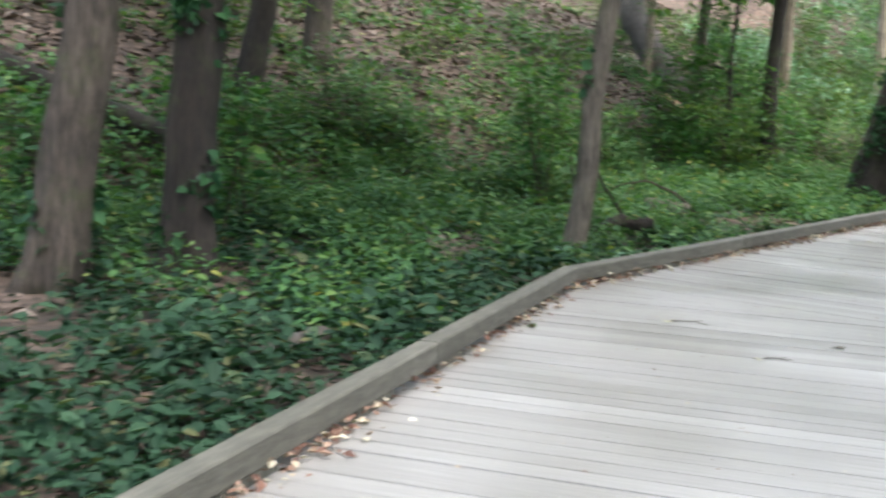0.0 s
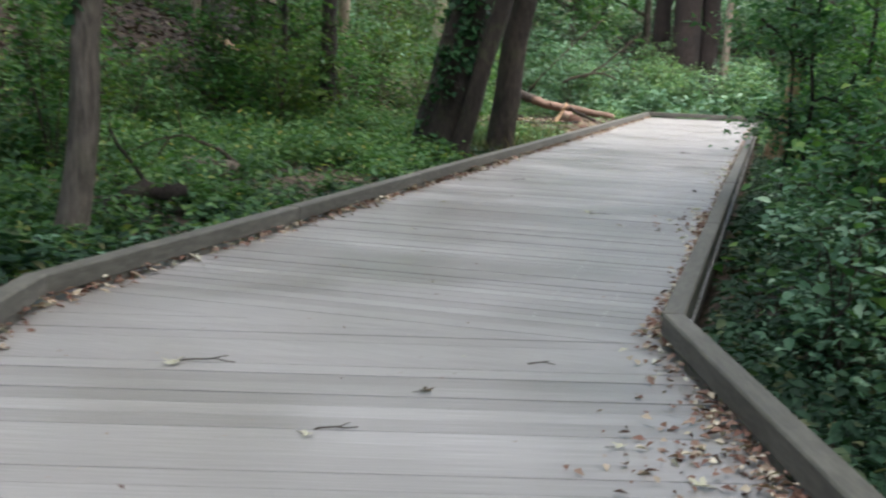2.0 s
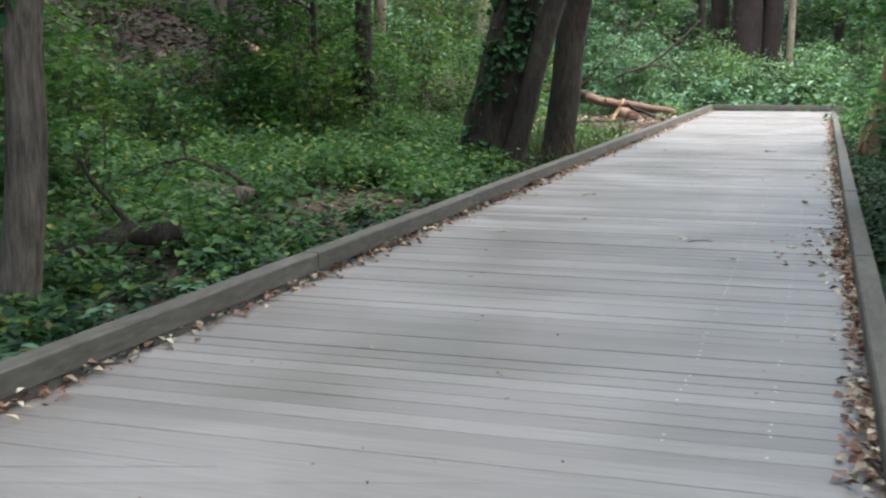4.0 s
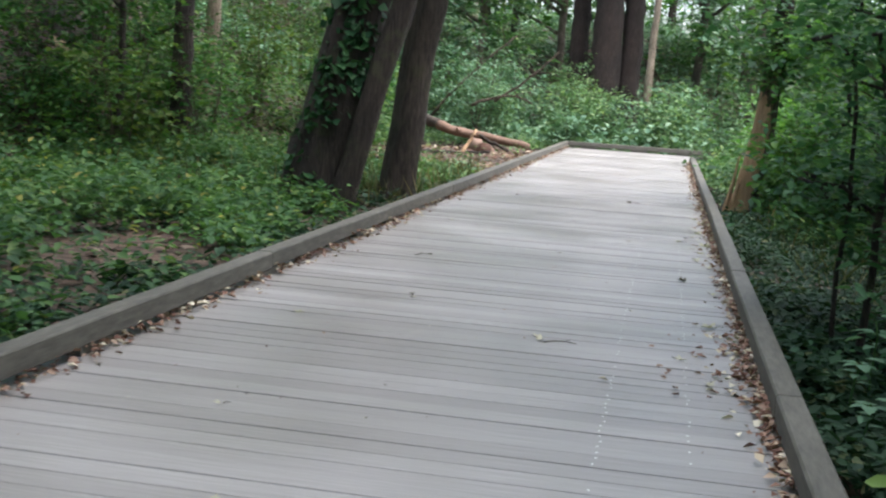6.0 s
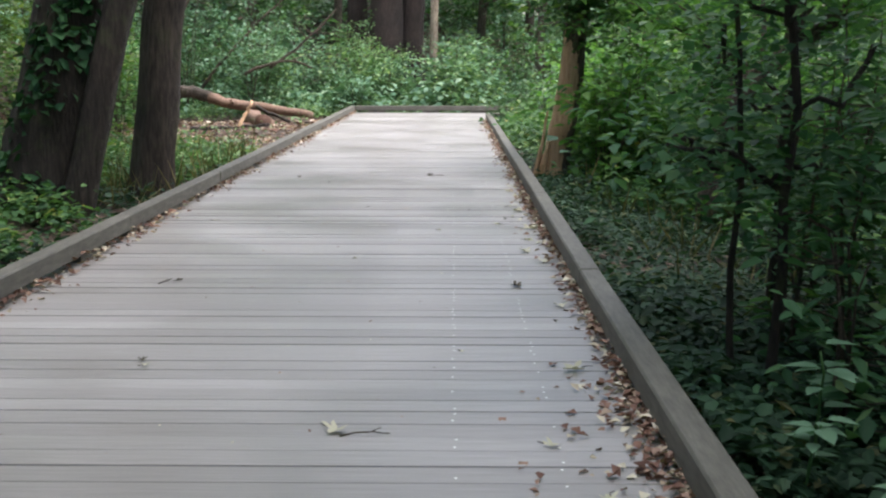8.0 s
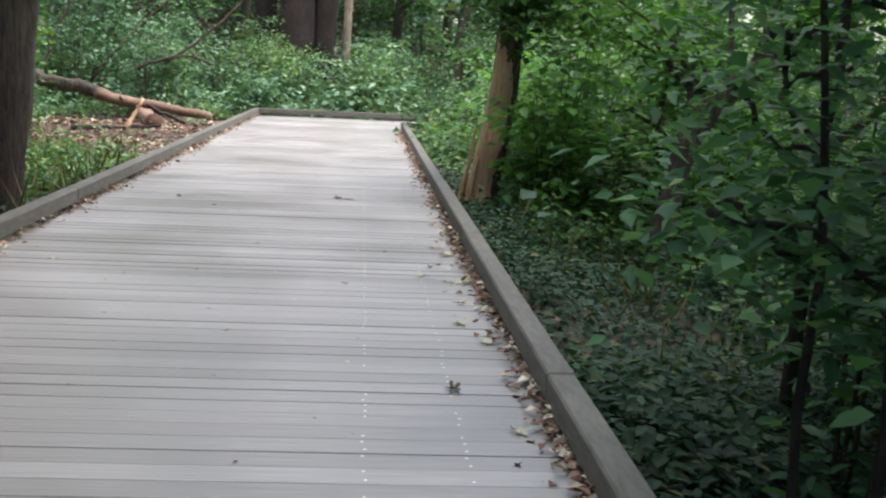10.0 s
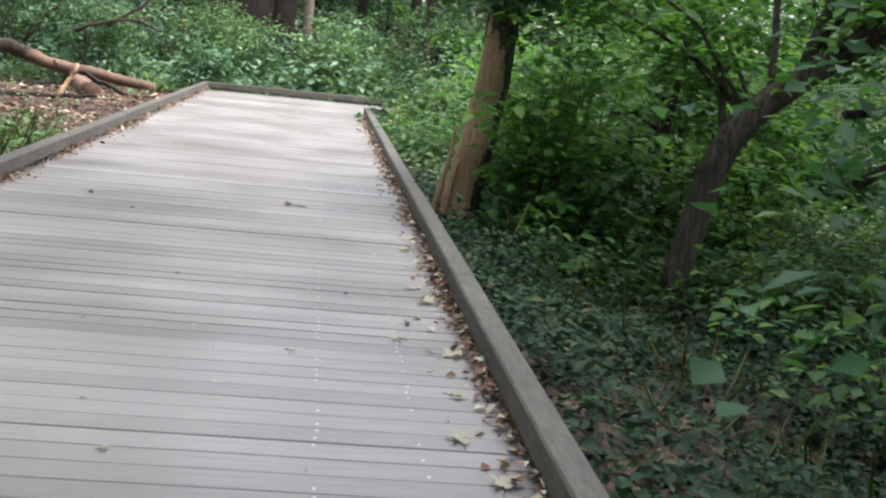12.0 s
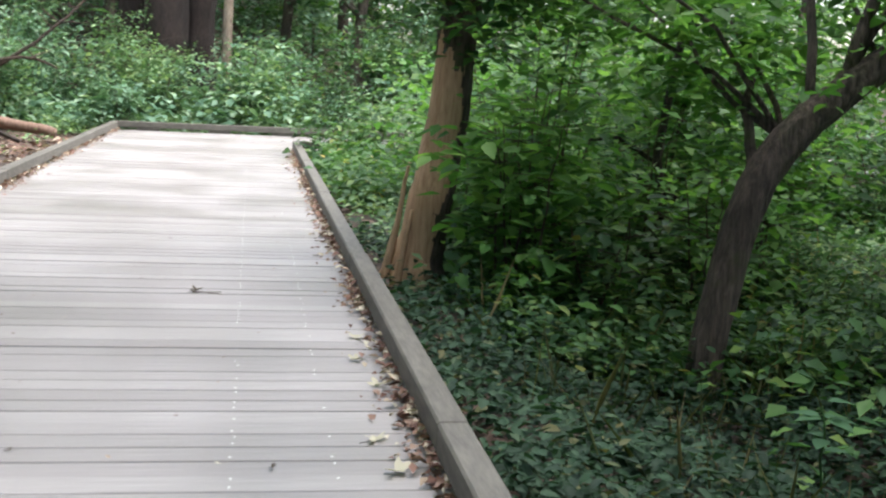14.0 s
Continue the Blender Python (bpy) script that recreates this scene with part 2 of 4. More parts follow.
def tube(points, radii, sides=10, rough=0.0, seed=0, cap=True, flare=None):
    """A tapered, slightly uneven tube along points; flare = (height, extra, lobes) widens its foot."""
    rng = np.random.default_rng(seed)
    pts = np.asarray(points, float)
    rad = np.asarray(radii, float)
    d = np.gradient(pts, axis=0)
    d /= np.linalg.norm(d, axis=1)[:, None]
    ref = np.array([0.0, 1.0, 0.0]) if abs(d[:, 1]).mean() < 0.8 else np.array([1.0, 0.0, 0.0])
    a = np.cross(d, ref)
    a /= np.linalg.norm(a, axis=1)[:, None]
    b = np.cross(d, a)
    th = np.linspace(0, 2 * np.pi, sides, endpoint=False)
    ph = rng.uniform(0, 6.3, 4)
    lob = 1 + rough * (0.6 * np.sin(2 * th + ph[0]) + 0.5 * np.sin(3 * th + ph[1]) + 0.35 * np.sin(5 * th + ph[2]))
    if rough:
        lob = lob * (1 + 0.7 * rough * rng.standard_normal(sides))
    R = rad[:, None] * lob[None, :] * (1 + rough * 0.5 * rng.standard_normal((len(pts), sides)))
    if flare:
        h, ex, lobes = flare
        k = np.exp(-np.maximum(pts[:, 2] - pts[0, 2], 0) / h)
        R = R * (1 + ex * k[:, None] * (0.55 + 0.45 * np.sin(lobes * th + ph[3]))[None, :])
    v = pts[:, None] + R[..., None] * (np.cos(th)[None, :, None] * a[:, None] + np.sin(th)[None, :, None] * b[:, None])
    n = len(pts)
    i = np.arange(n - 1)[:, None] * sides
    j = np.arange(sides)[None]
    k2 = (j + 1) % sides
    q = np.stack([i + j, i + k2, i + sides + k2, i + sides + j], -1).reshape(-1, 4)
    return v.reshape(-1, 3), q, [list(range(sides))[::-1], list(range((n - 1) * sides, n * sides))] if cap else []


def tube_mesh(name, mat, *args, **kw):
    v, q, caps = tube(*args, **kw)
    return mesh_of(name, v, [list(map(int, f)) for f in q] + caps, mat, True)


def tubes_mesh(name, mat, runs):
    """Several thin tubes joined into one mesh."""
    V, Q, o = [], [], 0
    for kw in runs:
        v, q, _ = tube(**kw, cap=False)
        V.append(v)
        Q.append(q + o)
        o += len(v)
    return mesh_of(name, np.concatenate(V), np.concatenate(Q), mat, True)


def bend(a, b, n, wob, rng, sag=0.0):
    """A wavering line of n points from a to b."""
    a, b = np.asarray(a, float), np.asarray(b, float)
    s = np.linspace(0, 1, n)[:, None]
    w = np.cumsum(rng.standard_normal((n, 3)), 0) * wob
    w -= w[0] + (w[-1] - w[0]) * s
    p = a + (b - a) * s + w
    p[:, 2] += sag * 4 * (s * (1 - s))[:, 0]
    return p


def leaves(name, pos, size, mat, rng, up=0.8, ratio=0.55, fold=0.25, droop=0.15, axis=None, fine=False):
    """Folded, pointed leaves of four points each at pos, one mesh."""
    n = len(pos)
    size = np.broadcast_to(np.asarray(size, float), (n,)) * rng.uniform(0.5, 1.45, n)
    ang = rng.uniform(0, 2 * np.pi, n)
    a = np.stack([np.cos(ang), np.sin(ang), rng.normal(-droop, 0.3, n)], 1) if axis is None else axis + rng.normal(0, 0.35, (n, 3))
    a /= np.linalg.norm(a, axis=1)[:, None]
    nn = rng.normal(0, 1 - up, (n, 3)) + np.array([0, 0, up])
    s = np.cross(a, nn)
    s /= np.linalg.norm(s, axis=1)[:, None] + 1e-9
    nn = np.cross(s, a)
    L, Wd = size[:, None], (size * ratio * rng.uniform(0.8, 1.2, n) / 2)[:, None]
    lift = fold * Wd
    mid = pos + a * L * 0.42
    v = np.stack([pos, mid + s * Wd + nn * lift, pos + a * L - nn * L * 0.08, mid - s * Wd + nn * lift], 1).reshape(-1, 3)
    if fine:
        far = pos + a * L * 0.72
        near = pos + a * L * 0.3
        tip = pos + a * L - nn * L * 0.1
        v = np.stack([pos, near + s * Wd + nn * lift, far + s * Wd * 0.72 + nn * lift * 0.5, tip, far - s * Wd * 0.72 + nn * lift * 0.5, near - s * Wd + nn * lift], 1).reshape(-1, 3)
        i = np.arange(n)[:, None] * 6
        return mesh_of(name, v, np.concatenate([i + np.array([[0, 1, 2, 3]]), i + np.array([[0, 3, 4, 5]])]), mat)
    i = np.arange(n)[:, None] * 4
    f = np.concatenate([i + np.array([[0, 1, 2]]), i + np.array([[0, 2, 3]])])
    return mesh_of(name, v, f, mat)


def box_mesh(name, mat, size, bevel=0.006):
    bm = bmesh.new()
    bmesh.ops.create_cube(bm, size=1)
    bmesh.ops.scale(bm, vec=size, verts=bm.verts)
    if bevel:
        bmesh.ops.bevel(bm, geom=bm.edges[:], offset=bevel, segments=1, affect="EDGES")
    me = bpy.data.meshes.new(name)
    bm.to_mesh(me)
    bm.free()
    me.materials.append(mat)
    return me


def prism_mesh(name, mat, poly, z0, z1):
    n = len(poly)
    v = [(x, y, z0) for x, y in poly] + [(x, y, z1) for x, y in poly]
    f = [list(range(n))[::-1], list(range(n, 2 * n))] + [[i, (i + 1) % n, n + (i + 1) % n, n + i] for i in range(n)]
    return mesh_of(name, v, f, mat)


def clip(poly, p, nrm):
    """The part of a polygon on the side of the line through p towards which nrm points."""
    out = []
    for i, a in enumerate(poly):
        b = poly[(i + 1) % len(poly)]
        da = (a[0] - p[0]) * nrm[0] + (a[1] - p[1]) * nrm[1]
        db = (b[0] - p[0]) * nrm[0] + (b[1] - p[1]) * nrm[1]
        if da >= 0:
            out.append(a)
        if da * db < 0:
            t = da / (da - db)
            out.append((a[0] + t * (b[0] - a[0]), a[1] + t * (b[1] - a[1])))
    return out


def smooth01(a, b, x):
    t = np.clip((x - a) / (b - a), 0, 1)
    return t * t * (3 - 2 * t)


def wave(x, y, s):
    return np.sin(x * s + 1.3 * np.sin(y * s * 0.7)) * np.cos(y * s * 0.9 + 1.1 * np.sin(x * s * 0.6 + 2))


def deck_gap(x, y):
    """Distance outside the deck's edges, 0 on it."""
    x, y = np.asarray(x, float), np.asarray(y, float)
    off = np.where(y < 7.8, x - (7.8 - y) * 0.315, x)
    main = np.maximum(np.abs(off) - 1.72, np.maximum(y - 38.2, 0))
    turn = np.maximum(np.maximum(34.2 - y, y - 38.2), np.maximum(1.5 - x, x - 14))
    return np.maximum(np.minimum(main, turn), 0)


def ground_z(x, y):
    x, y = np.asarray(x, float), np.asarray(y, float)
    hill = np.maximum(-x - 6.5 - 0.06 * np.maximum(12 - y, 0), 0)
    z = -0.16 + 0.46 * hill * smooth01(0, 2.5, hill) - 0.012 * np.maximum(hill - 18, 0) ** 1.5
    z = z - 0.36 * smooth01(1.6, 3.6, x - np.maximum(7.8 - y, 0) * 0.315)
    z = z + 0.34 * np.maximum(y - 44, 0) * smooth01(44, 50, y) * smooth01(90, 50, y) * smooth01(14, -2, x)
    z = z + 0.22 * np.maximum(x - 20, 0) * smooth01(60, 30, x)
    z = z + 0.05 * wave(x, y, 1.7) + 0.12 * wave(x, y, 0.43) * smooth01(0.3, 4, deck_gap(x, y))
    return np.where(deck_gap(x, y) <= 0.02, np.minimum(z, -0.42), np.minimum(z, -0.12 + 0.6 * deck_gap(x, y)))


# ---- ground ----
def axis_steps(lo, hi, step, far):
    mid = np.arange(lo, hi + step / 2, step)
    out, x, s = [], hi, step
    while x < far:
        s *= 1.35
        x += s
        out.append(x)
    lo_side, x, s = [], lo, step
    while x > -far:
        s *= 1.35
        x -= s
        lo_side.append(x)
    return np.r_[lo_side[::-1], mid, out]


gx, gy = axis_steps(-26, 22, 0.35, 1500), axis_steps(-8, 62, 0.35, 1500)
GX, GY = np.meshgrid(gx, gy)
GZ = ground_z(np.clip(GX, -60, 60), np.clip(GY, -60, 120))
nx, ny = len(gx), len(gy)
ii = (np.arange(ny - 1)[:, None] * nx + np.arange(nx - 1)[None]).reshape(-1, 1)
tagged(part("ground", mesh_of("ground", np.stack([GX, GY, GZ], -1).reshape(-1, 3), ii + np.array([[0, 1, nx + 1, nx]]), SOIL, True)),
       "brown forest soil under leaf litter, rising to a bank", "ground", kind="structure")


# ---- boardwalk: curbs and frame ----
KINK_L, KINK_R = np.array([-1.69, 7.55]), np.array([1.69, 8.07])
BACK = np.array([math.sin(radians(17.5)), -math.cos(radians(17.5))])   # from the kink back to where the walk comes from
TOP, CURB_W, CURB_H = 0.163, 0.115, 0.118


def run_of_timbers(name, a, b, label, offset):
    """One straight run of curb timbers on spacer blocks, from a to b; the timber lies on the side given by offset."""
    a, b = np.asarray(a, float), np.asarray(b, float)
    d = (b - a) / np.linalg.norm(b - a)
    nrm = np.array([-d[1], d[0]]) * offset
    yaw = math.degrees(math.atan2(d[1], d[0]))
    total = np.linalg.norm(b - a)
    curb = thing(name, (*a, 0), label, "curb", "boardwalk curbs")
    curb.rotation_euler = (0, 0, radians(yaw))
    rng = random.Random(name + str(round(total, 2)))
    n = max(1, round(total / 3.6))
    L = total / n
    side = CURB_W / 2 * offset
    for k in range(n):
        t = part("timber", box_mesh("timber", TIMBER, (L - 0.003, CURB_W, CURB_H), 0.009), curb)
        t.location = ((k + 0.5) * L, side + rng.uniform(-0.004, 0.004), TOP - CURB_H / 2 + rng.uniform(-0.004, 0.004))
        t.rotation_euler = (rng.uniform(-0.02, 0.02), 0, rng.uniform(-0.0015, 0.0015))
    block = box_mesh("spacer_block", TIMBER, (0.42, CURB_W - 0.02, TOP - CURB_H + 0.002), 0.004)
    m = max(2, round(total / 1.22))
    for k in range(m):
        s = part("spacer_block", block, curb)
        s.location = (min(max((k + 0.5) * total / m + rng.uniform(-0.1, 0.1), 0.25), total - 0.25), side, (TOP - CURB_H) / 2)
    return curb


GREY_CURB = "weathered grey-brown timber curb on spacer blocks along the boardwalk"
left_start, right_start = KINK_L + BACK * 13, KINK_R + BACK * 13
run_of_timbers("curb_left", left_start, KINK_L, GREY_CURB, -1)
run_of_timbers("curb_left", KINK_L, (-1.69, 38.2), GREY_CURB, -1)
run_of_timbers("curb_right", right_start, KINK_R, GREY_CURB, 1)
run_of_timbers("curb_right", KINK_R, (1.69, 34.3), GREY_CURB, 1)
run_of_timbers("curb_back", (-1.57, 38.2), (13, 38.2), "weathered timber curb across the far bend of the boardwalk", -1)
run_of_timbers("curb_front", (1.69, 34.3), (13, 34.3), "weathered timber curb beyond the bend of the boardwalk", -1)

frame_ob = thing("boardwalk_frame", (0, 0, 0), "dark timber beams and posts under the boardwalk", "frame", kind="structure")


def beam(a, b, w, z0, z1):
    a, b = np.asarray(a, float), np.asarray(b, float)
    d = (b - a) / np.linalg.norm(b - a)
    nn = np.array([-d[1], d[0]]) * w / 2
    part("beam", prism_mesh("beam", DARKWOOD, [tuple(a + nn), tuple(a - nn), tuple(b - nn), tuple(b + nn)], z0, z1), frame_ob)


for a, b in ((left_start, KINK_L), (KINK_L, (-1.69, 38.2)), (right_start, KINK_R), (KINK_R, (1.69, 34.3)), ((-1.69, 38.17), (13, 38.17)), ((1.72, 34.33), (13, 34.33))):
    a, b = np.asarray(a, float), np.asarray(b, float)
    d = (b - a) / np.linalg.norm(b - a)
    inn = np.array([d[1], -d[0]]) * (0.04 if a[0] < 0.5 and a[1] < 38 else -0.04)
    beam(a + inn, b + inn, 0.045, -0.24, -0.034)
post = box_mesh("post", DARKWOOD, (0.12, 0.12, 0.5), 0.008)
for k in range(13):
    for sx in (-1, 1):
        p = part("post", post, frame_ob)
        p.location = (sx * 1.6, 9.6 + k * 2.4, -0.29)


# ---- trees ----
def ivy_on(parent, pts, rad, seed, dens, zlo, zhi, facing, spread=1.3, size=0.09):
    """Ivy leaves in clumps on one side of a trunk."""
    rng = np.random.default_rng(seed)
    zs = pts[:, 2]
    nc = int(dens * (zhi - zlo))
    cz, ca = rng.uniform(zlo, zhi, nc), rng.normal(facing, spread, nc)
    per = 16
    z = np.repeat(cz, per) + rng.normal(0, 0.11, nc * per)
    th = np.repeat(ca, per) + rng.normal(0, 0.33, nc * per)
    cx, cy, r = np.interp(z, zs, pts[:, 0]), np.interp(z, zs, pts[:, 1]), np.interp(z, zs, rad)
    r = r * rng.uniform(1.02, 1.13, len(z))
    out = np.stack([np.cos(th), np.sin(th), np.full(len(z), -0.55)], 1)
    pos = np.stack([cx + r * np.cos(th), cy + r * np.sin(th), z], 1)
    part("ivy", leaves("ivy", pos, size, IVY, rng, up=0.55, ratio=0.85, axis=out * np.array([0.5, 0.5, 1.0]) + rng.normal(0, 0.4, (len(z), 3))), parent, "dark green ivy clinging to the bark")


def tree(x, y, r, top, height, bark, label, seed, crown=(5.5, 2.6, 2600), sides=26, flare=(0.28, 0.55, 4), limbs=5, ivy=None, bent=0.02, leafmat=None, group="", low=None, leaf=0.17):
    """A tree: tapered trunk with flared foot, limbs and a crown; top is the trunk's sideways drift over its height."""
    rng = np.random.default_rng(seed)
    z0 = float(ground_z(x, y)) - 0.12
    ob = thing("tree", (x, y, z0), label, "tree", group)
    n = max(10, int(height * 3))
    pts = bend((0, 0, 0), (top[0], top[1], height), n, bent, rng)
    s = np.linspace(0, 1, n)
    rad = r * (1 - 0.62 * s ** 1.2)
    part("trunk", tube_mesh("trunk", bark, pts, rad, sides=sides, rough=0.06, seed=seed, flare=flare), ob)
    z_lo, spread, count = crown
    clouds = []
    for k in range(limbs):
        f = rng.uniform(min(z_lo / height, 0.9), 0.97)
        i = min(int(f * (n - 1)), n - 1)
        a = rng.uniform(0, 6.28)
        end = pts[i] + np.array([math.cos(a), math.sin(a), rng.uniform(0.2, 0.7)]) * spread * rng.uniform(0.6, 1.1)
        lp = bend(pts[i], end, 7, 0.05, rng)
        part("limb", tube_mesh("limb", bark, lp, np.linspace(rad[i] * 0.55, 0.015, 7), sides=6), ob)
        clouds += [lp[3], lp[4], lp[5], lp[6]]
    clouds.append(pts[-1])
    c = np.array(clouds)
    pick = c[rng.integers(0, len(c), count // 14)]
    tw = pick + rng.normal(0, 0.30 * spread, pick.shape) * np.array([1, 1, 0.6])
    pos = np.repeat(tw, 14, 0) + rng.normal(0, 0.2, (len(tw) * 14, 3)) * np.array([1, 1, 0.45])
    part("crown", leaves("crown", pos, leaf, leafmat or CROWN, rng, up=0.75), ob)
    if low:
        for zl, ang, ln in low:
            i = int(np.interp(zl, pts[:, 2], np.arange(n)))
            end = pts[i] + np.array([math.cos(ang) * ln, math.sin(ang) * ln, ln * 0.55])
            part("limb", tube_mesh("limb", bark, bend(pts[i], end, 8, 0.03, rng, -0.08 * ln), np.linspace(rad[i] * 0.5, 0.03, 8), sides=8), ob)
    if ivy:
        ivy_on(ob, pts, rad, seed + 1, *ivy)
    return ob


GREY_TREE = "grey-brown woodland tree trunk with rough bark"
tree(-4.66, 4.95, 0.215, (1.75, 0.3), 11, BARK_GREY, "grey-barked tree with flared roots and a few ivy leaves", 11, crown=(4.5, 3.6, 6000), limbs=8, flare=(0.3, 0.9, 5), ivy=(2, 0.3, 2.4, -0.9, 1.2, 0.1))
tree(-4.44, 6.05, 0.215, (0.45, 0.3), 12, BARK_DARK, "dark-barked tree with scattered climbing leaves", 12, crown=(4.5, 3.8, 6000), limbs=8, flare=(0.3, 0.8, 4), ivy=(5, 0.3, 2.6, -0.9, 1.5, 0.1))
tree(-2.95, 9.82, 0.108, (0.62, 0.1), 9, BARK_MID, "slender leaning grey tree among green herbs", 13, crown=(4.2, 4.0, 7000), leaf=0.25, limbs=10, flare=(0.25, 0.5, 3), ivy=(1.0, 0.8, 2.2, -0.5, 1.5, 0.11), bent=0.03)
tree(-9.93, 12.0, 0.2, (1.6, 0.2), 12, BARK_DARK, "dark leaning tree trunk on the leaf-strewn bank", 14, crown=(5.2, 4.4, 7000), limbs=12, leaf=0.26)
tree(-11.0, 14.6, 0.24, (0.0, 0.4), 13, BARK_GREY, GREY_TREE + " high on the bank", 15, crown=(5.2, 4.4, 7000), limbs=12, leaf=0.26)
tree(-7.6, 8.6, 0.16, (0.6, 0.2), 10, BARK_GREY, GREY_TREE + " behind the nearer pair", 16)
tree(-8.3, 9.8, 0.13, (0.4, -0.2), 10, BARK_GREY, "thin grey tree trunk behind the nearer pair", 17)
tree(-3.17, 20.1, 0.35, (2.75, 0.3), 14, BARK_DARK, "big dark leaning tree with patches of ivy", 18, crown=(5.2, 3.8, 5000), limbs=9, leaf=0.22, flare=(0.3, 0.3, 4), ivy=(9, 0.0, 4.0, -1.55, 0.42, 0.105), sides=30)
tree(-2.74, 19.98, 0.15, (3.0, 0.5), 13, BARK_DARK, "dark second trunk leaning away from the ivy-clad tree", 19, flare=(0.3, 0.5, 3))
tree(-2.46, 21.7, 0.225, (1.6, 0.2), 14, BARK_MAIN, "straight dark grey-brown tree close beside the boardwalk", 20, flare=(0.24, 0.6, 4), low=[(3.2, 0.35, 2.6)], crown=(5.5, 2.6, 1500))
tree(-6.4, 23.6, 0.17, (0.25, 0.1), 10, BARK_DARK, "dark thicket tree with leafy shoots on its trunk", 21, crown=(4.2, 4.2, 7000), limbs=12, leaf=0.25)
tree(-6.8, 22.3, 0.06, (0.3, 0.1), 6, BARK_DARK, "thin dark sapling in the thicket", 22, crown=(2.2, 1.2, 700), limbs=4)
tree(-11.5, 28.0, 0.12, (0.05, 0.0), 9, BARK_PALE, "pale slender trunk standing on the bank", 23, crown=(5.2, 4.4, 7000), limbs=12, leaf=0.26)
tree(-9.6, 27.0, 0.14, (0.3, 0.1), 10, BARK_GREY, GREY_TREE + " on the bank", 24, crown=(5.2, 4.4, 7000), limbs=12, leaf=0.26)
tree(-8.6, 30.0, 0.15, (0.5, 0.1), 11, BARK_PALE, "pale trunk behind the thicket", 25, crown=(5.2, 4.4, 7000), limbs=12, leaf=0.26)
tree(-6.2, 33.0, 0.13, (0.5, 0.1), 11, BARK_GREY, GREY_TREE, 26)
tree(-9.7, 43.0, 0.3, (0.1, 0.0), 13, BARK_PALE, "pale grey trunk high on the far bank", 30, crown=(5.2, 4.4, 7000), limbs=12, leaf=0.26)
tree(0.42, 43.6, 0.13, (0.1, 0.0), 12, BARK_PALE, "pale straight trunk beyond the far bend", 27)
tree(-1.2, 44.6, 0.5, (0.2, 0.0), 15, BARK_DEEP, "huge dark red-brown trunk with painted shade beyond the far bend", 28, sides=20)
tree(-0.35, 45.2, 0.36, (0.1, 0.0), 15, BARK_DEEP, "thick dark trunk with painted shade beyond the far bend", 29)
# third trunk, added to widen the dark mass
tree(-2.05, 45.4, 0.34, (0.1, 0.0), 15, BARK_DEEP, "thick dark trunk with painted shade beyond the far bend", 31)


for k, (bx, by, br) in enumerate(((6.4, 11.2, 0.13), (5.6, 14.2, 0.12), (7.8, 16.8, 0.16), (9.5, 12.0, 0.2))):
    tree(bx, by, br, (0.3, 0.2), 10.5, BARK_DARK, "dark woodland tree standing in the undergrowth", 500 + k, crown=(3.4, 3.0, 4400), limbs=9, leafmat=BUSH, leaf=0.15, group="trees in the undergrowth")


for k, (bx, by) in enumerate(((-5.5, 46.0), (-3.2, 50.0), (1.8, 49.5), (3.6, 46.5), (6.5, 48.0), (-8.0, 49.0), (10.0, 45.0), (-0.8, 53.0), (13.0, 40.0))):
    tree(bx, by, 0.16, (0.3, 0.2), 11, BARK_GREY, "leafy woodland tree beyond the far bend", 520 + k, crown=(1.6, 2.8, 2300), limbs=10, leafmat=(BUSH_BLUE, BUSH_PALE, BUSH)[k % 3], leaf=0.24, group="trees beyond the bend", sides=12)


# tall unseen trees added so their crowns shade the near boards and dark side
for k, (bx, by, sp, cnt, zl) in enumerate(((-4.4, -1.5, 5.0, 2500, 7.0), (5.6, -3.0, 5.0, 4000, 7.0), (7.3, 2.0, 5.0, 3600, 7.0), (7.4, 6.2, 4.8, 3600, 7.0), (6.6, 10.4, 4.6, 7500, 4.6), (6.9, 14.6, 4.2, 7500, 4.4), (11.4, 18.0, 4.2, 9000, 5.0), (12.0, 13.5, 4.6, 8000, 5.0), (13.0, 23.5, 4.2, 6000, 6.0), (12.0, 28.5, 4.2, 8000, 6.0))):
    tree(bx, by, 0.2, (0.2, 0.1), 12.5, BARK_DARK, "unseen tall broad-crowned tree added to shade the boardwalk", 560 + k, crown=(zl, sp, cnt), limbs=16, leafmat=CROWN, leaf=0.3, group="shade trees", sides=12)


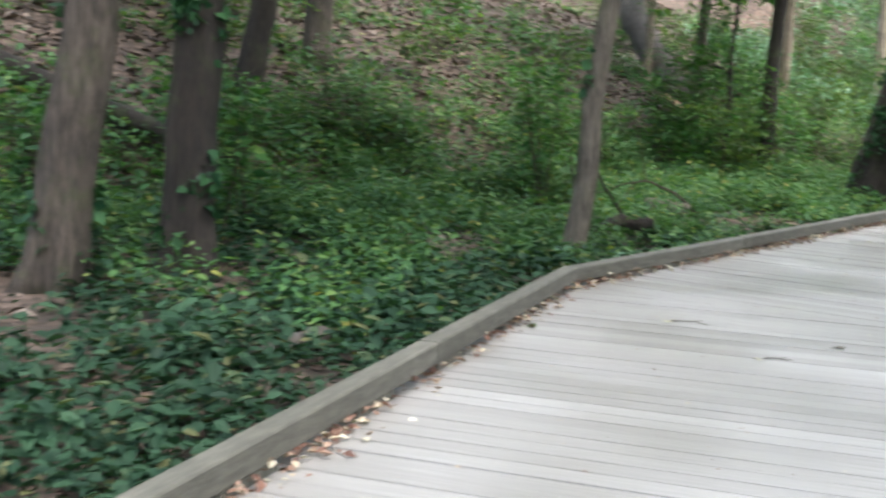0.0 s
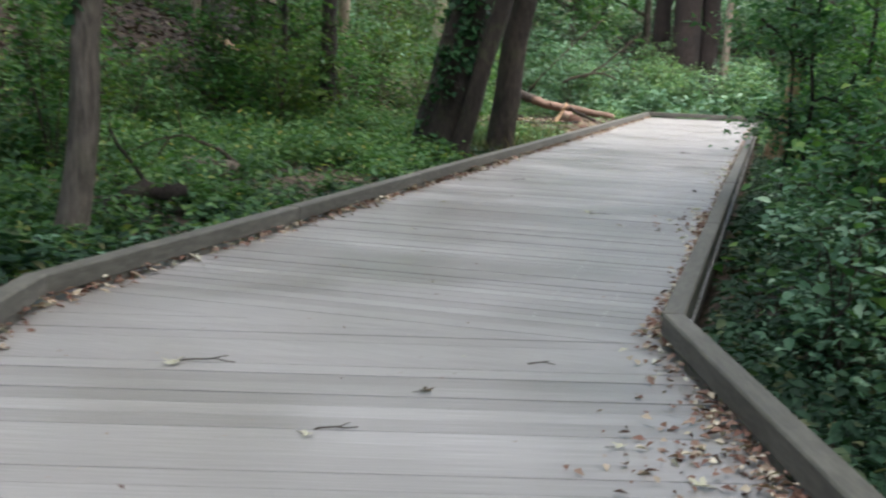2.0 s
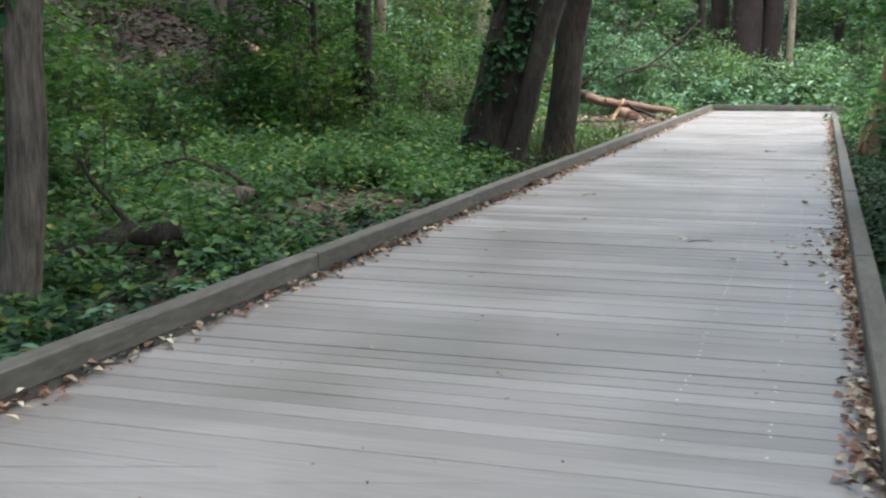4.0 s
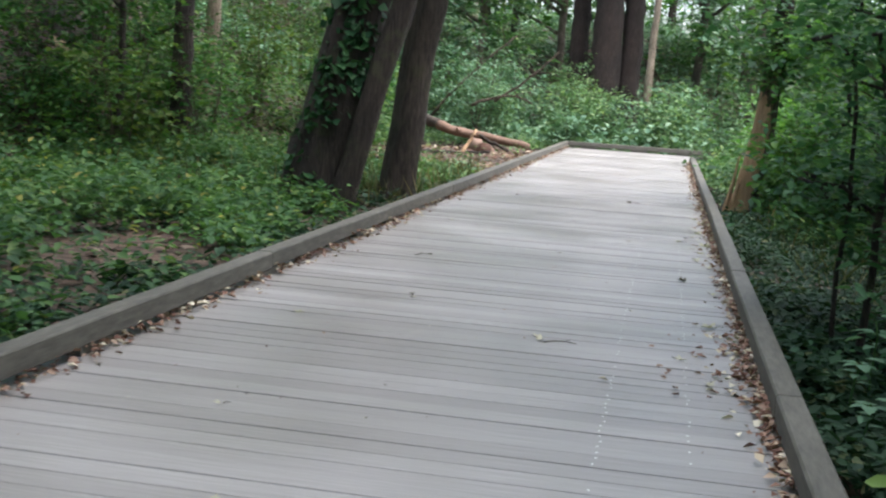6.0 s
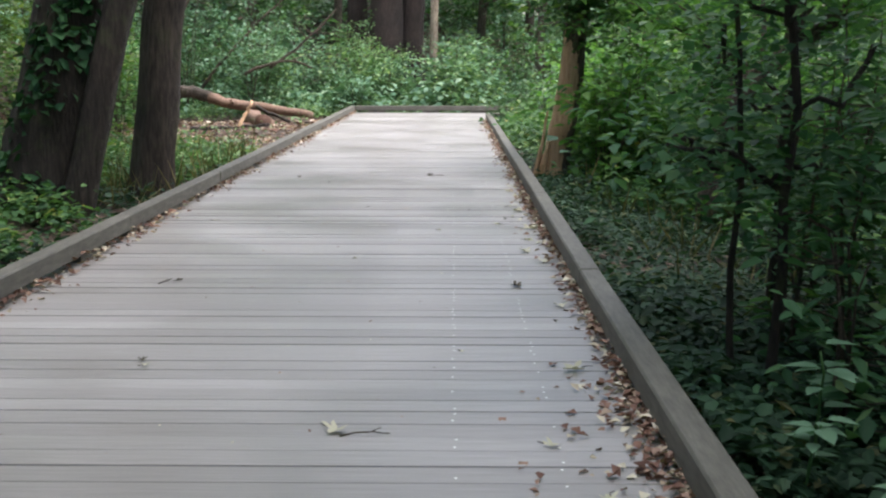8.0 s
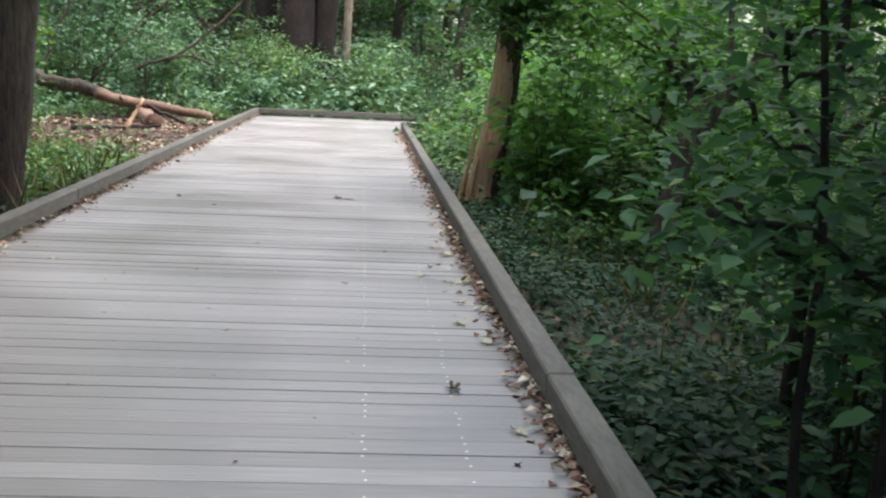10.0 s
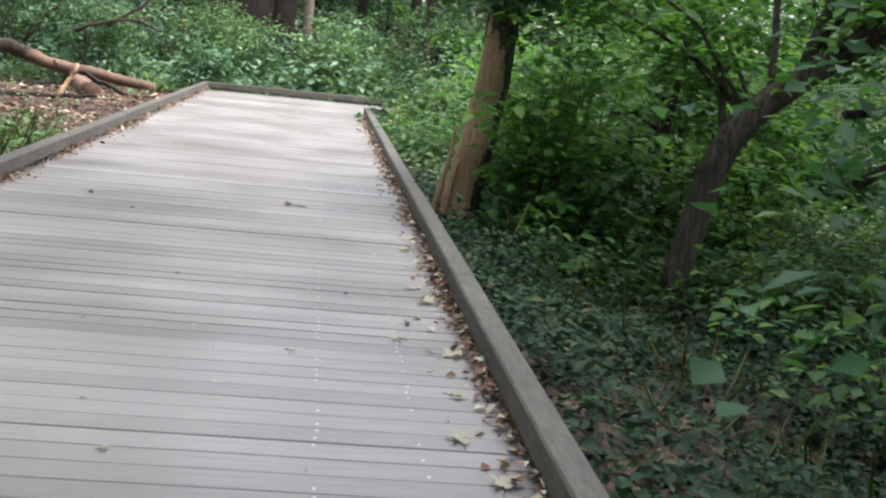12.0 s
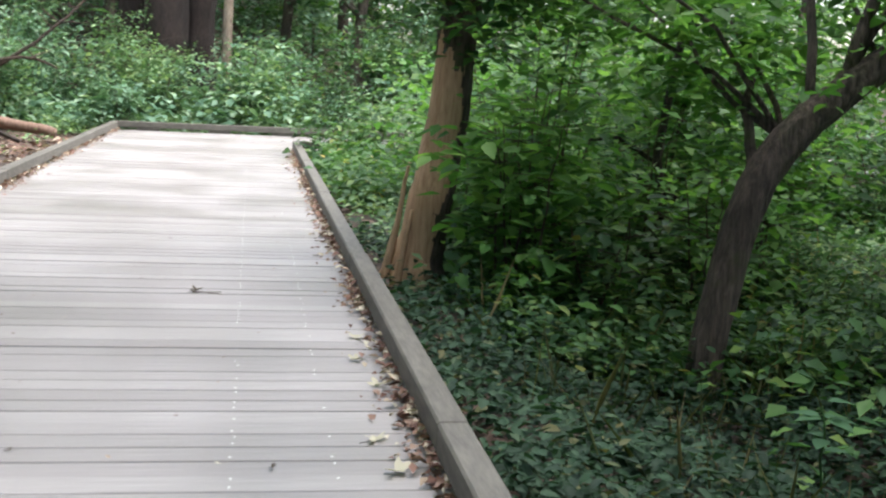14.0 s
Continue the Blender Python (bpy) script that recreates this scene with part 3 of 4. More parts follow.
def leaning_tree():
    """The curved, forked tree that leans away over the low plants."""
    rng = np.random.default_rng(31)
    ob = thing("leaning_tree", (3.68, 22.0, -0.55), "curved grey forked tree leaning over low plants", "tree")
    key = np.array([(0, 0, 0), (0.03, 0.02, 0.35), (0.1, 0.04, 0.7), (0.18, 0.06, 1.08), (0.28, 0.08, 1.36), (0.48, 0.12, 1.65), (0.86, 0.18, 1.95), (1.28, 0.24, 2.24), (2.2, 0.4, 2.9), (3.2, 0.6, 4.4), (3.9, 0.8, 6.0)])
    t = np.linspace(0, len(key) - 1, 40)
    pts = np.stack([np.interp(t, np.arange(len(key)), key[:, k]) for k in range(3)], 1)
    for _ in range(2):
        pts[1:-1] = (pts[:-2] + 2 * pts[1:-1] + pts[2:]) / 4
    part("trunk", tube_mesh("trunk", BARK_GREY, pts, np.interp(np.linspace(0, 1, 40), [0, 0.45, 0.7, 1], [0.108, 0.118, 0.1, 0.055]), sides=24, rough=0.07, seed=31, flare=(0.2, 0.45, 3)), ob)
    for a, b, r in (((0.25, 0.1, 1.25), (0.3, 0.3, 2.0), 0.045), ((0.7, 0.16, 1.84), (1.45, 0.4, 2.75), 0.05), ((0.62, 0.16, 1.78), (0.7, 0.5, 3.6), 0.035), ((0.84, 0.18, 1.93), (1.5, 0.5, 4.4), 0.05), ((1.4, 0.26, 2.3), (1.3, 0.8, 4.8), 0.045), ((2.2, 0.4, 2.9), (3.2, -0.3, 4.0), 0.04)):
        part("limb", tube_mesh("limb", BARK_GREY, bend(a, b, 9, 0.025, rng), np.linspace(r, 0.02, 9), sides=8), ob)
    tips = np.array([(1.4, 0.5, 4.0), (1.3, 0.8, 4.5), (3.1, -0.3, 3.9), (3.4, 0.6, 5), (2.3, 0.4, 3.8), (3.9, 0.8, 6)])
    for e in ((-0.9, 0.3, 2.75), (-0.3, 1.2, 2.6), (0.5, 1.5, 2.55), (1.1, 1.2, 2.75), (1.9, 0.6, 2.7), (-1.2, 1.6, 2.8), (1.6, -0.6, 2.75), (2.4, 1.4, 2.4)):
        lp = bend((0.46, 0.12, 1.62) if e[0] < 0.8 else (1.1, 0.22, 2.11), e, 8, 0.04, rng, 0.15)
        part("limb", tube_mesh("limb", BARK_GREY, lp, np.linspace(0.022, 0.006, 8), sides=6), ob)
        tw = lp[rng.integers(2, 8, 42)] + rng.normal(0, 0.24, (42, 3))
        pos = np.repeat(tw, 10, 0) + rng.normal(0, 0.1, (420, 3)) * np.array([1, 1, 0.4])
        part("foliage", leaves("foliage", pos, 0.11, MAPLE, rng, fine=True), ob)
    tw = tips[rng.integers(0, len(tips), 270)] + rng.normal(0, 0.7, (270, 3))
    pos = np.repeat(tw, 12, 0) + rng.normal(0, 0.13, (270 * 12, 3)) * np.array([1, 1, 0.4])
    part("crown", leaves("crown", pos, 0.12, BUSH, rng), ob)


leaning_tree()


def snag():
    """A dead trunk stripped of half its bark."""
    rng = np.random.default_rng(33)
    ob = thing("snag", (2.14, 24.1, float(ground_z(2.14, 24.1)) - 0.12), "dead broken tree, bark stripped to tan wood", "tree")
    pts = bend((0, 0, 0), (0.3, 0.0, 2.35), 22, 0.008, rng)
    rad = np.interp(np.linspace(0, 1, 22), [0, 0.15, 0.6, 1], [0.215, 0.17, 0.15, 0.13])
    part("trunk", tube_mesh("trunk", BARE_WOOD, pts, rad, sides=16, rough=0.08, seed=5, flare=(0.2, 0.5, 4)), ob)
    zz = np.linspace(0, 1, 70)
    fp = np.stack([np.interp(zz, np.linspace(0, 1, 22), pts[:, k]) for k in range(3)], 1)
    v, q, _ = tube(fp, np.interp(zz, np.linspace(0, 1, 22), rad) * 1.1, sides=56, rough=0.02, seed=6, flare=(0.2, 0.5, 4))
    keep = []
    for f in q:
        c = v[f].mean(0)
        ang = math.atan2(c[1] - 0.0, c[0] - np.interp(c[2], pts[:, 2], pts[:, 0]))
        edge = 0.98 + 0.1 * math.sin(c[2] * 3.1 + 0.6) + 0.07 * math.sin(c[2] * 11 + 1) + 0.04 * math.sin(c[2] * 43) + 0.55 * max(0.0, c[2] - 1.35)
        if abs(ang + 0.15) < edge or c[2] > 1.9 + 0.12 * math.sin(ang * 2 + 1) + 0.05 * math.sin(ang * 9):
            keep.append([int(i) for i in f])
    bark = part("bark", mesh_of("bark", v, keep, BARK_GREY, True), ob, "remaining dark bark")
    sol = bark.modifiers.new("thick", "SOLIDIFY")
    sol.thickness = 0.02
    for x0, y0, ln, tw0 in ((-0.2, -0.16, 1.05, 0.05), (-0.12, -0.21, 0.7, 0.0), (-0.24, -0.05, 0.55, 0.08)):
        sp = bend((x0 - 0.04, y0, 0.05), (x0 + 0.09 + tw0, y0 + 0.05, ln), 8, 0.008, rng)
        part("splinter", tube_mesh("splinter", BARE_WOOD, sp, np.linspace(0.04, 0.012, 8), sides=6, rough=0.15, seed=int(ln * 100)), ob)
    part("upper_trunk", tube_mesh("upper_trunk", BARK_DARK, bend(pts[-1] - np.array([0, 0, 0.1]), pts[-1] + np.array([0.35, 0.1, 4.5]), 12, 0.02, rng), np.linspace(0.145, 0.07, 12), sides=10, rough=0.06), ob)
    tw = pts[-1] + np.array([0.2, -0.2, 0.35]) + rng.normal(0, 0.4, (170, 3)) * np.array([1.1, 0.7, 1])
    pos = np.repeat(tw, 14, 0) + rng.normal(0, 0.12, (170 * 14, 3)) * np.array([1, 1, 0.4])
    part("crown", leaves("crown", pos, 0.12, BUSH, rng), ob, "leafy vine over the broken top")


snag()


# ---- logs and dead wood ----
def log(a, b, r0, r1, mat, label, seed, ends=None, wob=0.02, stubs=0):
    rng = np.random.default_rng(seed)
    a, b = np.asarray(a, float), np.asarray(b, float)
    ob = thing("fallen_log", tuple(a), label, "log")
    pts = bend((0, 0, 0), b - a, 14, wob, rng)
    part("trunk", tube_mesh("trunk", mat, pts, np.linspace(r0, r1, 14), sides=14, rough=0.13, seed=seed), ob)
    if ends:
        d = (b - a) / np.linalg.norm(b - a)
        part("cut_end", tube_mesh("cut_end", ends, [-d * 0.006, d * 0.03], [r0 * 0.93, r0 * 0.95], sides=12), ob, "rough sawn end")
    for k in range(stubs):
        p = pts[rng.integers(3, 12)]
        part("branch_stub", tube_mesh("branch_stub", mat, bend(p, p + rng.normal(0, 0.25, 3) + np.array([0, 0, 0.2]), 5, 0.02, rng), np.linspace(r1 * 0.4, 0.015, 5), sides=6), ob)
    return ob


log((-10.9, 8.0, 1.85), (-8.1, 9.3, 0.75), 0.19, 0.16, BARK_ROT, "old brown fallen log lying behind trees", 41)
log((-1.86, 4.25, -0.09), (-1.93, 5.05, -0.08), 0.06, 0.07, GREY_LOG, "short grey-brown log among low leaves", 42)
log((-3.6, 11.0, -0.03), (-3.02, 11.75, 0.13), 0.1, 0.06, BARK_ROT, "dark rotten log lying in green herbs", 43, stubs=1)
log((-4.4, 14.3, 0.06), (-3.72, 14.2, 0.06), 0.11, 0.09, BARK_MID, "brown mossy log lying in green herbs", 44)
log((-2.4, 36.1, 0.02), (-4.9, 36.65, 0.42), 0.085, 0.13, ORANGE_WOOD, "fallen orange-brown log beside the boardwalk", 45, stubs=1)
log((-4.86, 36.66, 0.4), (-6.3, 37.0, 0.72), 0.125, 0.14, BARK_GREY, "mossy bark-covered length of the fallen trunk", 38)
log((-3.3, 34.6, -0.07), (-3.75, 36.0, 0.0), 0.2, 0.18, ORANGE_WOOD, "short thick log with dark sawn end", 46, ends=CUT_WOOD)
log((-3.78, 34.3, -0.2), (-3.52, 34.45, 0.42), 0.05, 0.03, BARE_WOOD, "splintered upright piece of pale wood", 47)
log((-3.45, 34.6, 0.3), (-2.75, 34.9, -0.06), 0.045, 0.035, BARK_ROT, "thin dark broken branch leaning on the log", 40)
log((-4.6, 33.2, -0.12), (-3.0, 33.6, -0.05), 0.05, 0.03, BARK_ROT, "thin dark branch on bare ground", 48)
log((-12.6, 28.8, 4.4), (-10.7, 28.3, 1.75), 0.36, 0.32, GREY_LOG, "thick grey dead log slanting down the bank", 49, wob=0.03)
log((-10.8, 27.6, 1.75), (-9.4, 26.9, 1.25), 0.12, 0.09, BARE_WOOD, "pale brown log lying on the bank", 50)


def dead_branch(a, b, r, sag, label, seed, twigs=3):
    rng = np.random.default_rng(seed)
    a, b = np.asarray(a, float), np.asarray(b, float)
    ob = thing("dead_branch", tuple(a), label, "branch")
    pts = bend((0, 0, 0), b - a, 14, 0.012, rng, sag)
    part("stem", tube_mesh("stem", BARK_TWIG, pts, np.linspace(r, r * 0.45, 14), sides=7), ob)
    for k in range(twigs):
        p = pts[rng.integers(4, 13)]
        part("twig", tube_mesh("twig", BARK_TWIG, bend(p, p + rng.normal(0, 0.3, 3) + np.array([0, 0, 0.15]), 5, 0.01, rng), np.linspace(r * 0.4, 0.006, 5), sides=5), ob)


dead_branch((-3.62, 14.3, 0.02), (-4.5, 14.0, 0.42), 0.028, 0.16, "dark dead branch arching over green herbs", 51)
dead_branch((-9.0, 24.5, 0.9), (-6.6, 24.6, 2.2), 0.06, 0.1, "dark dead branch leaning in the thicket", 52)
dead_branch((-3.5, 37.0, 1.1), (-1.9, 37.2, 2.5), 0.04, -0.1, "bare bent branch above far shrubs", 53, 4)
dead_branch((-4.1, 37.0, 0.95), (-2.5, 37.0, 1.1), 0.045, 0.2, "bare drooping branch above far shrubs", 54, 2)
dead_branch((-5.4, 38.2, 0.6), (-3.2, 38.4, 2.9), 0.045, 0.15, "bare grey branch rising behind the fallen log", 57, 5)
dead_branch((-6.6, 38.6, 0.7), (-5.6, 38.8, 3.2), 0.04, 0.05, "bare grey branch rising behind the fallen log", 58, 5)
dead_branch((-7.9, 22.9, 0.0), (-7.2, 23.3, 2.6), 0.03, 0.05, "thin dark stem standing in the thicket", 59, 4)
dead_branch((5.2, 22.3, 0.6), (6.9, 22.6, 1.8), 0.05, 0.0, "dark dead branch leaning in the undergrowth", 55, 2)
dead_branch((5.6, 21.5, 0.5), (7.2, 22.2, 2.0), 0.045, 0.0, "dark dead branch leaning in the undergrowth", 56, 2)


# ---- shrubs and saplings ----
def shrub(x, y, h, r, count, size, mat, label, seed, stems=4, bare=0.25, group="", stem_r=0.014, lean=(0, 0), ratio=0.6, fine=False):
    """A shrub: thin wavering stems that carry layered sprays of leaves."""
    rng = np.random.default_rng(seed)
    z0 = float(ground_z(x, y)) - 0.03
    ob = thing("shrub", (x, y, z0), label, "shrub", group)
    runs, tips = [], []
    for k in range(stems):
        a = rng.uniform(0, 6.28)
        e = np.array([math.cos(a) * r * rng.uniform(0.2, 0.6) + lean[0], math.sin(a) * r * rng.uniform(0.2, 0.6) + lean[1], h * rng.uniform(0.8, 1.0)])
        p = bend((rng.normal(0, 0.06), rng.normal(0, 0.06), 0), e, 9, 0.02, rng)
        runs.append(dict(points=p, radii=np.linspace(stem_r, 0.004, 9), sides=5))
        for j in range(7):
            i = rng.integers(max(1, int(9 * bare)), 9)
            a2 = rng.uniform(0, 6.28)
            ln = r * rng.uniform(0.35, 0.85)
            q = bend(p[i], p[i] + np.array([math.cos(a2) * ln, math.sin(a2) * ln, rng.uniform(-0.1, 0.35) * ln]), 5, 0.015, rng)
            runs.append(dict(points=q, radii=np.linspace(stem_r * 0.45, 0.003, 5), sides=3))
            tips += [q[1], q[2], q[3], q[4]]
    for k in range(stems):
        part("stem", tubes_mesh("stem", BARK_TWIG, runs[8 * k:8 * k + 8]), ob)
    t = np.array(tips)
    c = t[rng.integers(0, len(t), max(8, count // 9))]
    c = c + rng.normal(0, 0.09 * r + 0.03, c.shape)
    pos = np.repeat(c, 9, 0) + rng.normal(0, 1, (len(c) * 9, 3)) * np.array([0.13, 0.13, 0.05]) * (size / 0.09)
    part("foliage", leaves("foliage", pos, size, mat, rng, up=0.78, ratio=ratio, fine=bool(deck_gap(x, y) < 2.6 and y < 24)), ob)
    return ob


def thicket(n, box, hs, rs, count, size, mats, label, seed, keep=None, group="", stems=4, bare=0.25):
    rng = np.random.default_rng(seed)
    made, tries = [], 0
    while len(made) < n and tries < 4000:
        tries += 1
        x, y = rng.uniform(box[0], box[1]), rng.uniform(box[2], box[3])
        if deck_gap(x, y) < 0.35 or (keep and not keep(x, y)) or any((x - a) ** 2 + (y - b) ** 2 < (0.45 * rs[0]) ** 2 for a, b in made):
            continue
        made.append((x, y))
        m = mats[rng.integers(len(mats))]
        h = rng.uniform(*hs)
        if deck_gap(x, y) < 1.0:
            h *= 0.7
        shrub(x, y, h, min(rng.uniform(*rs), 0.35 + deck_gap(x, y)), count, size * rng.uniform(0.85, 1.2), m, label, seed * 1000 + len(made), stems, bare, group)


DENSE = "dense green leafy shrub beside the boardwalk"
# right of the walk: a dense wall, then a low clearing, then a wall behind it
thicket(26, (2.5, 5.2, 9.5, 19.0), (1.6, 3.4), (0.7, 1.1), 900, 0.095, [BUSH, BUSH, HERB], DENSE, 61, group="shrubs beside the boardwalk", bare=0.15, keep=lambda x, y: not (x < 3.8 and 11.6 < y < 15.2) and x > 1.65 + 0.53 * (y - 12.7))
thicket(16, (2.6, 6.5, 3.0, 10.0), (1.2, 2.8), (0.7, 1.0), 850, 0.085, [BUSH, HERB], DENSE, 62, keep=lambda x, y: deck_gap(x, y) > 0.5, group="shrubs beside the boardwalk", bare=0.1)
thicket(46, (5.2, 13.0, 10.0, 32.0), (1.6, 3.6), (0.9, 1.5), 800, 0.14, [BUSH, BUSH, BUSH_PALE], "tall green shrub deep in the undergrowth", 63, group="undergrowth", bare=0.1, keep=lambda x, y: x > 6.4 or y > 24 or y < 19)
thicket(16, (2.2, 9.0, 31.5, 33.9), (1.0, 1.5), (0.6, 0.9), 900, 0.105, [BUSH_PALE, HERB], "leafy shrub hiding the bend of the boardwalk", 74, group="shrubs by the bend", bare=0.05)
thicket(18, (2.3, 6.0, 25.0, 33.8), (0.9, 1.9), (0.6, 0.9), 900, 0.105, [BUSH, BUSH_PALE, HERB], "leafy shrub near the bend of the boardwalk", 64, group="shrubs by the bend", bare=0.05)
thicket(12, (3.2, 6.5, 24.5, 30.0), (1.6, 3.0), (0.8, 1.2), 1100, 0.12, [MAPLE, BUSH_PALE, BUSH], "green shrub behind the dead tree", 65, group="shrubs by the bend", bare=0.05)
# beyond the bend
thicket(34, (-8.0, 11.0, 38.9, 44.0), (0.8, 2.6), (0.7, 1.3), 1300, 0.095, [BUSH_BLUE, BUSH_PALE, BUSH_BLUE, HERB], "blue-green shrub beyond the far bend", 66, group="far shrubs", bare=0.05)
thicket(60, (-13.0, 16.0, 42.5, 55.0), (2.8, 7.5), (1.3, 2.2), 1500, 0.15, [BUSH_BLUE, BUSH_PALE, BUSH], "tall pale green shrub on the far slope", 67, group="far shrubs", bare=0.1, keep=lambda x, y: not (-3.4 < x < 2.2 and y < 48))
# left of the walk
thicket(16, (-9.5, -4.6, 24.0, 34.0), (1.6, 4.0), (0.8, 1.3), 900, 0.12, [YELLOW, BUSH, BUSH_PALE], "yellow-green understorey sapling below the bank", 68, group="understorey saplings", bare=0.2)
thicket(10, (-9.0, -5.6, 19.5, 25.0), (1.6, 3.6), (0.7, 1.1), 650, 0.11, [YELLOW, BUSH], "yellow-green understorey sapling below the bank", 69, group="understorey saplings", bare=0.25)
shrub(-5.7, 13.6, 2.5, 0.75, 900, 0.11, BUSH, "bright green leafy sapling below the bank", 901, 4, 0.2)
shrub(-6.5, 14.6, 2.2, 0.7, 700, 0.11, HERB, "bright green leafy sapling below the bank", 902, 4, 0.2)
thicket(9, (-9.5, -5.5, 12.5, 19.5), (0.7, 1.7), (0.6, 1.0), 420, 0.11, [HERB, BUSH, YELLOW], "light green sapling at the foot of the bank", 70, group="understorey saplings", bare=0.3)
thicket(16, (-17.0, -10.0, 10.0, 34.0), (0.8, 2.4), (0.7, 1.2), 330, 0.13, [BUSH, YELLOW], "thin green sapling on the bank", 71, group="bank saplings", bare=0.35)
thicket(5, (-7.2, -5.0, 5.5, 9.0), (1.2, 2.4), (0.5, 0.8), 330, 0.12, [HERB, BUSH], "light green sapling between grey trees", 72, group="understorey saplings", bare=0.35)
thicket(14, (-8.5, -3.4, 37.2, 44.0), (1.4, 3.6), (0.9, 1.4), 1300, 0.1, [BUSH_BLUE, SHADE_LEAF, BUSH_BLUE], "pale green shrub behind the fallen log", 73, group="far shrubs", bare=0.05)

for k, (sx, sy, sr, tx, sh, cr) in enumerate(((2.3, 14.3, 0.028, 0.12, 3.6, 0.5), (2.2, 14.45, 0.018, -0.08, 3.2, 0.45), (2.95, 16.6, 0.04, 0.1, 3.4, 0.55), (4.3, 24.9, 0.05, 0.12, 5.5, 0.9), (5.6, 27.5, 0.06, 0.0, 5.5, 0.9))):
    tree(sx, sy, sr, (tx, 0.1), sh, BARK_ROT, "thin dark sapling among the shrubs beside the boardwalk", 200 + k, crown=(1.1, cr, 1500 if sy < 15 else 1300), limbs=7, flare=(0.1, 0.2, 3), leafmat=SHADE_LEAF, sides=8, group="saplings beside the boardwalk", bent=0.035, leaf=0.085)


def big_leaf_plant(x, y, h, label, seed, n=9, size=0.2, mat=None):
    """A single stem with a rosette of broad pointed leaves."""
    rng = np.random.default_rng(seed)
    z0 = float(ground_z(x, y)) - 0.02
    ob = thing("broadleaf_plant", (x, y, z0), label, "plant", "broad-leaved plants")
    pts = bend((0, 0, 0), (rng.normal(0, 0.05), rng.normal(0, 0.05), h), 8, 0.01, rng)
    part("stem", tube_mesh("stem", HERB, pts, np.linspace(0.008, 0.004, 8), sides=6), ob)
    for k in range(n):
        f = 1 - 0.42 * (k / n) ** 2.2
        p = pts[int(f * 7)]
        a = k * 2.4 + rng.uniform(-0.3, 0.3)
        L, Wd = size * rng.uniform(0.7, 1.1), 0
        Wd = L * 0.27
        out = np.array([math.cos(a), math.sin(a), 0])
        sd = np.array([-math.sin(a), math.cos(a), 0])
        prof = [(0.12, 0.02, 0.0), (0.3, 0.8, 0.03), (0.5, 1.0, 0.03), (0.75, 0.65, -0.02), (1.0, 0.03, -0.1)]
        v = []
        for s, w, dz in prof:
            c = p + out * s * L + np.array([0, 0, dz * L + 0.02])
            v += [c - sd * Wd * w + np.array([0, 0, 0.15 * Wd]), c, c + sd * Wd * w + np.array([0, 0, 0.15 * Wd])]
        f4 = [[i * 3 + j, i * 3 + j + 1, i * 3 + j + 4, i * 3 + j + 3] for i in range(4) for j in range(2)]
        part("leaf", mesh_of("leaf", v, f4, mat or BUSH_BLUE, True), ob)


for k, (x, y, h, z) in enumerate(((2.24, 13.4, 0.72, 0.16), (2.08, 13.0, 0.5, 0.13), (2.3, 12.6, 0.46, 0.13), (2.5, 13.9, 0.5, 0.14), (3.45, 20.0, 0.75, 0.17), (2.7, 11.2, 0.85, 0.15), (2.4, 10.6, 0.7, 0.14), (2.05, 12.2, 0.42, 0.12), (-2.3, 9.6, 0.3, 0.12), (-2.1, 10.4, 0.3, 0.12), (-2.5, 8.9, 0.34, 0.13), (-2.0, 8.6, 0.28, 0.11))):
    big_leaf_plant(x, y, h * 0.75, "broad-leaved green plant beside the curb", 300 + k, 9, z, BUSH_BLUE if y < 14 else SHADE_LEAF)
big_leaf_plant(2.9, 13.4, 1.4, "tall plant with long pale green leaves", 320, 24, 0.22, BUSH_BLUE)
big_leaf_plant(3.08, 13.55, 1.25, "tall plant with long pale green leaves", 321, 18, 0.2, BUSH_BLUE)
for k, (x, y, h, m) in enumerate(((2.42, 8.7, 0.95, BUSH_BLUE), (2.55, 9.6, 1.35, SHADE_LEAF), (2.5, 10.4, 1.2, BUSH_BLUE), (2.95, 11.2, 1.7, SHADE_LEAF), (2.9, 7.6, 1.2, BUSH_BLUE), (3.3, 6.4, 1.1, BUSH_BLUE))):
    shrub(x, y, h, 0.5, 1150, 0.066, m, "leafy green shrub pressing against the curb", 920 + k, 4, 0.1, group="shrubs beside the boardwalk")
SPRAY = "broad-leaved sprays of a sapling beside the curb"
for k, (x, y, h, r) in enumerate(((2.55, 13.9, 1.0, 0.42), (2.85, 14.6, 1.7, 0.5), (2.75, 15.4, 1.4, 0.45), (3.15, 15.9, 2.1, 0.55), (3.3, 17.0, 1.8, 0.6), (3.5, 14.0, 1.5, 0.6))):
    shrub(x, y, h, r, 300, 0.095, SHADE_LEAF, SPRAY, 930 + k, 3, 0.12, group="saplings beside the boardwalk", ratio=0.5)
shrub(3.5, 24.9, 2.1, 0.85, 900, 0.16, MAPLE, "broad-leaved bright green shrub beside the dead tree", 911, 5, 0.2)
shrub(2.75, 23.2, 1.5, 0.6, 620, 0.13, MAPLE, "broad-leaved green sapling beside the dead tree", 913, 5, 0.05)
shrub(3.1, 24.0, 1.9, 0.75, 800, 0.14, MAPLE, "broad-leaved green sapling beside the dead tree", 914, 5, 0.08)
shrub(3.3, 23.2, 1.1, 0.6, 520, 0.11, HERB, "low leafy shrub between the dead and the leaning tree", 915, 5, 0.05)
shrub(4.4, 23.6, 1.3, 0.7, 620, 0.12, MAPLE, "low leafy shrub behind the leaning tree", 916, 5, 0.05)
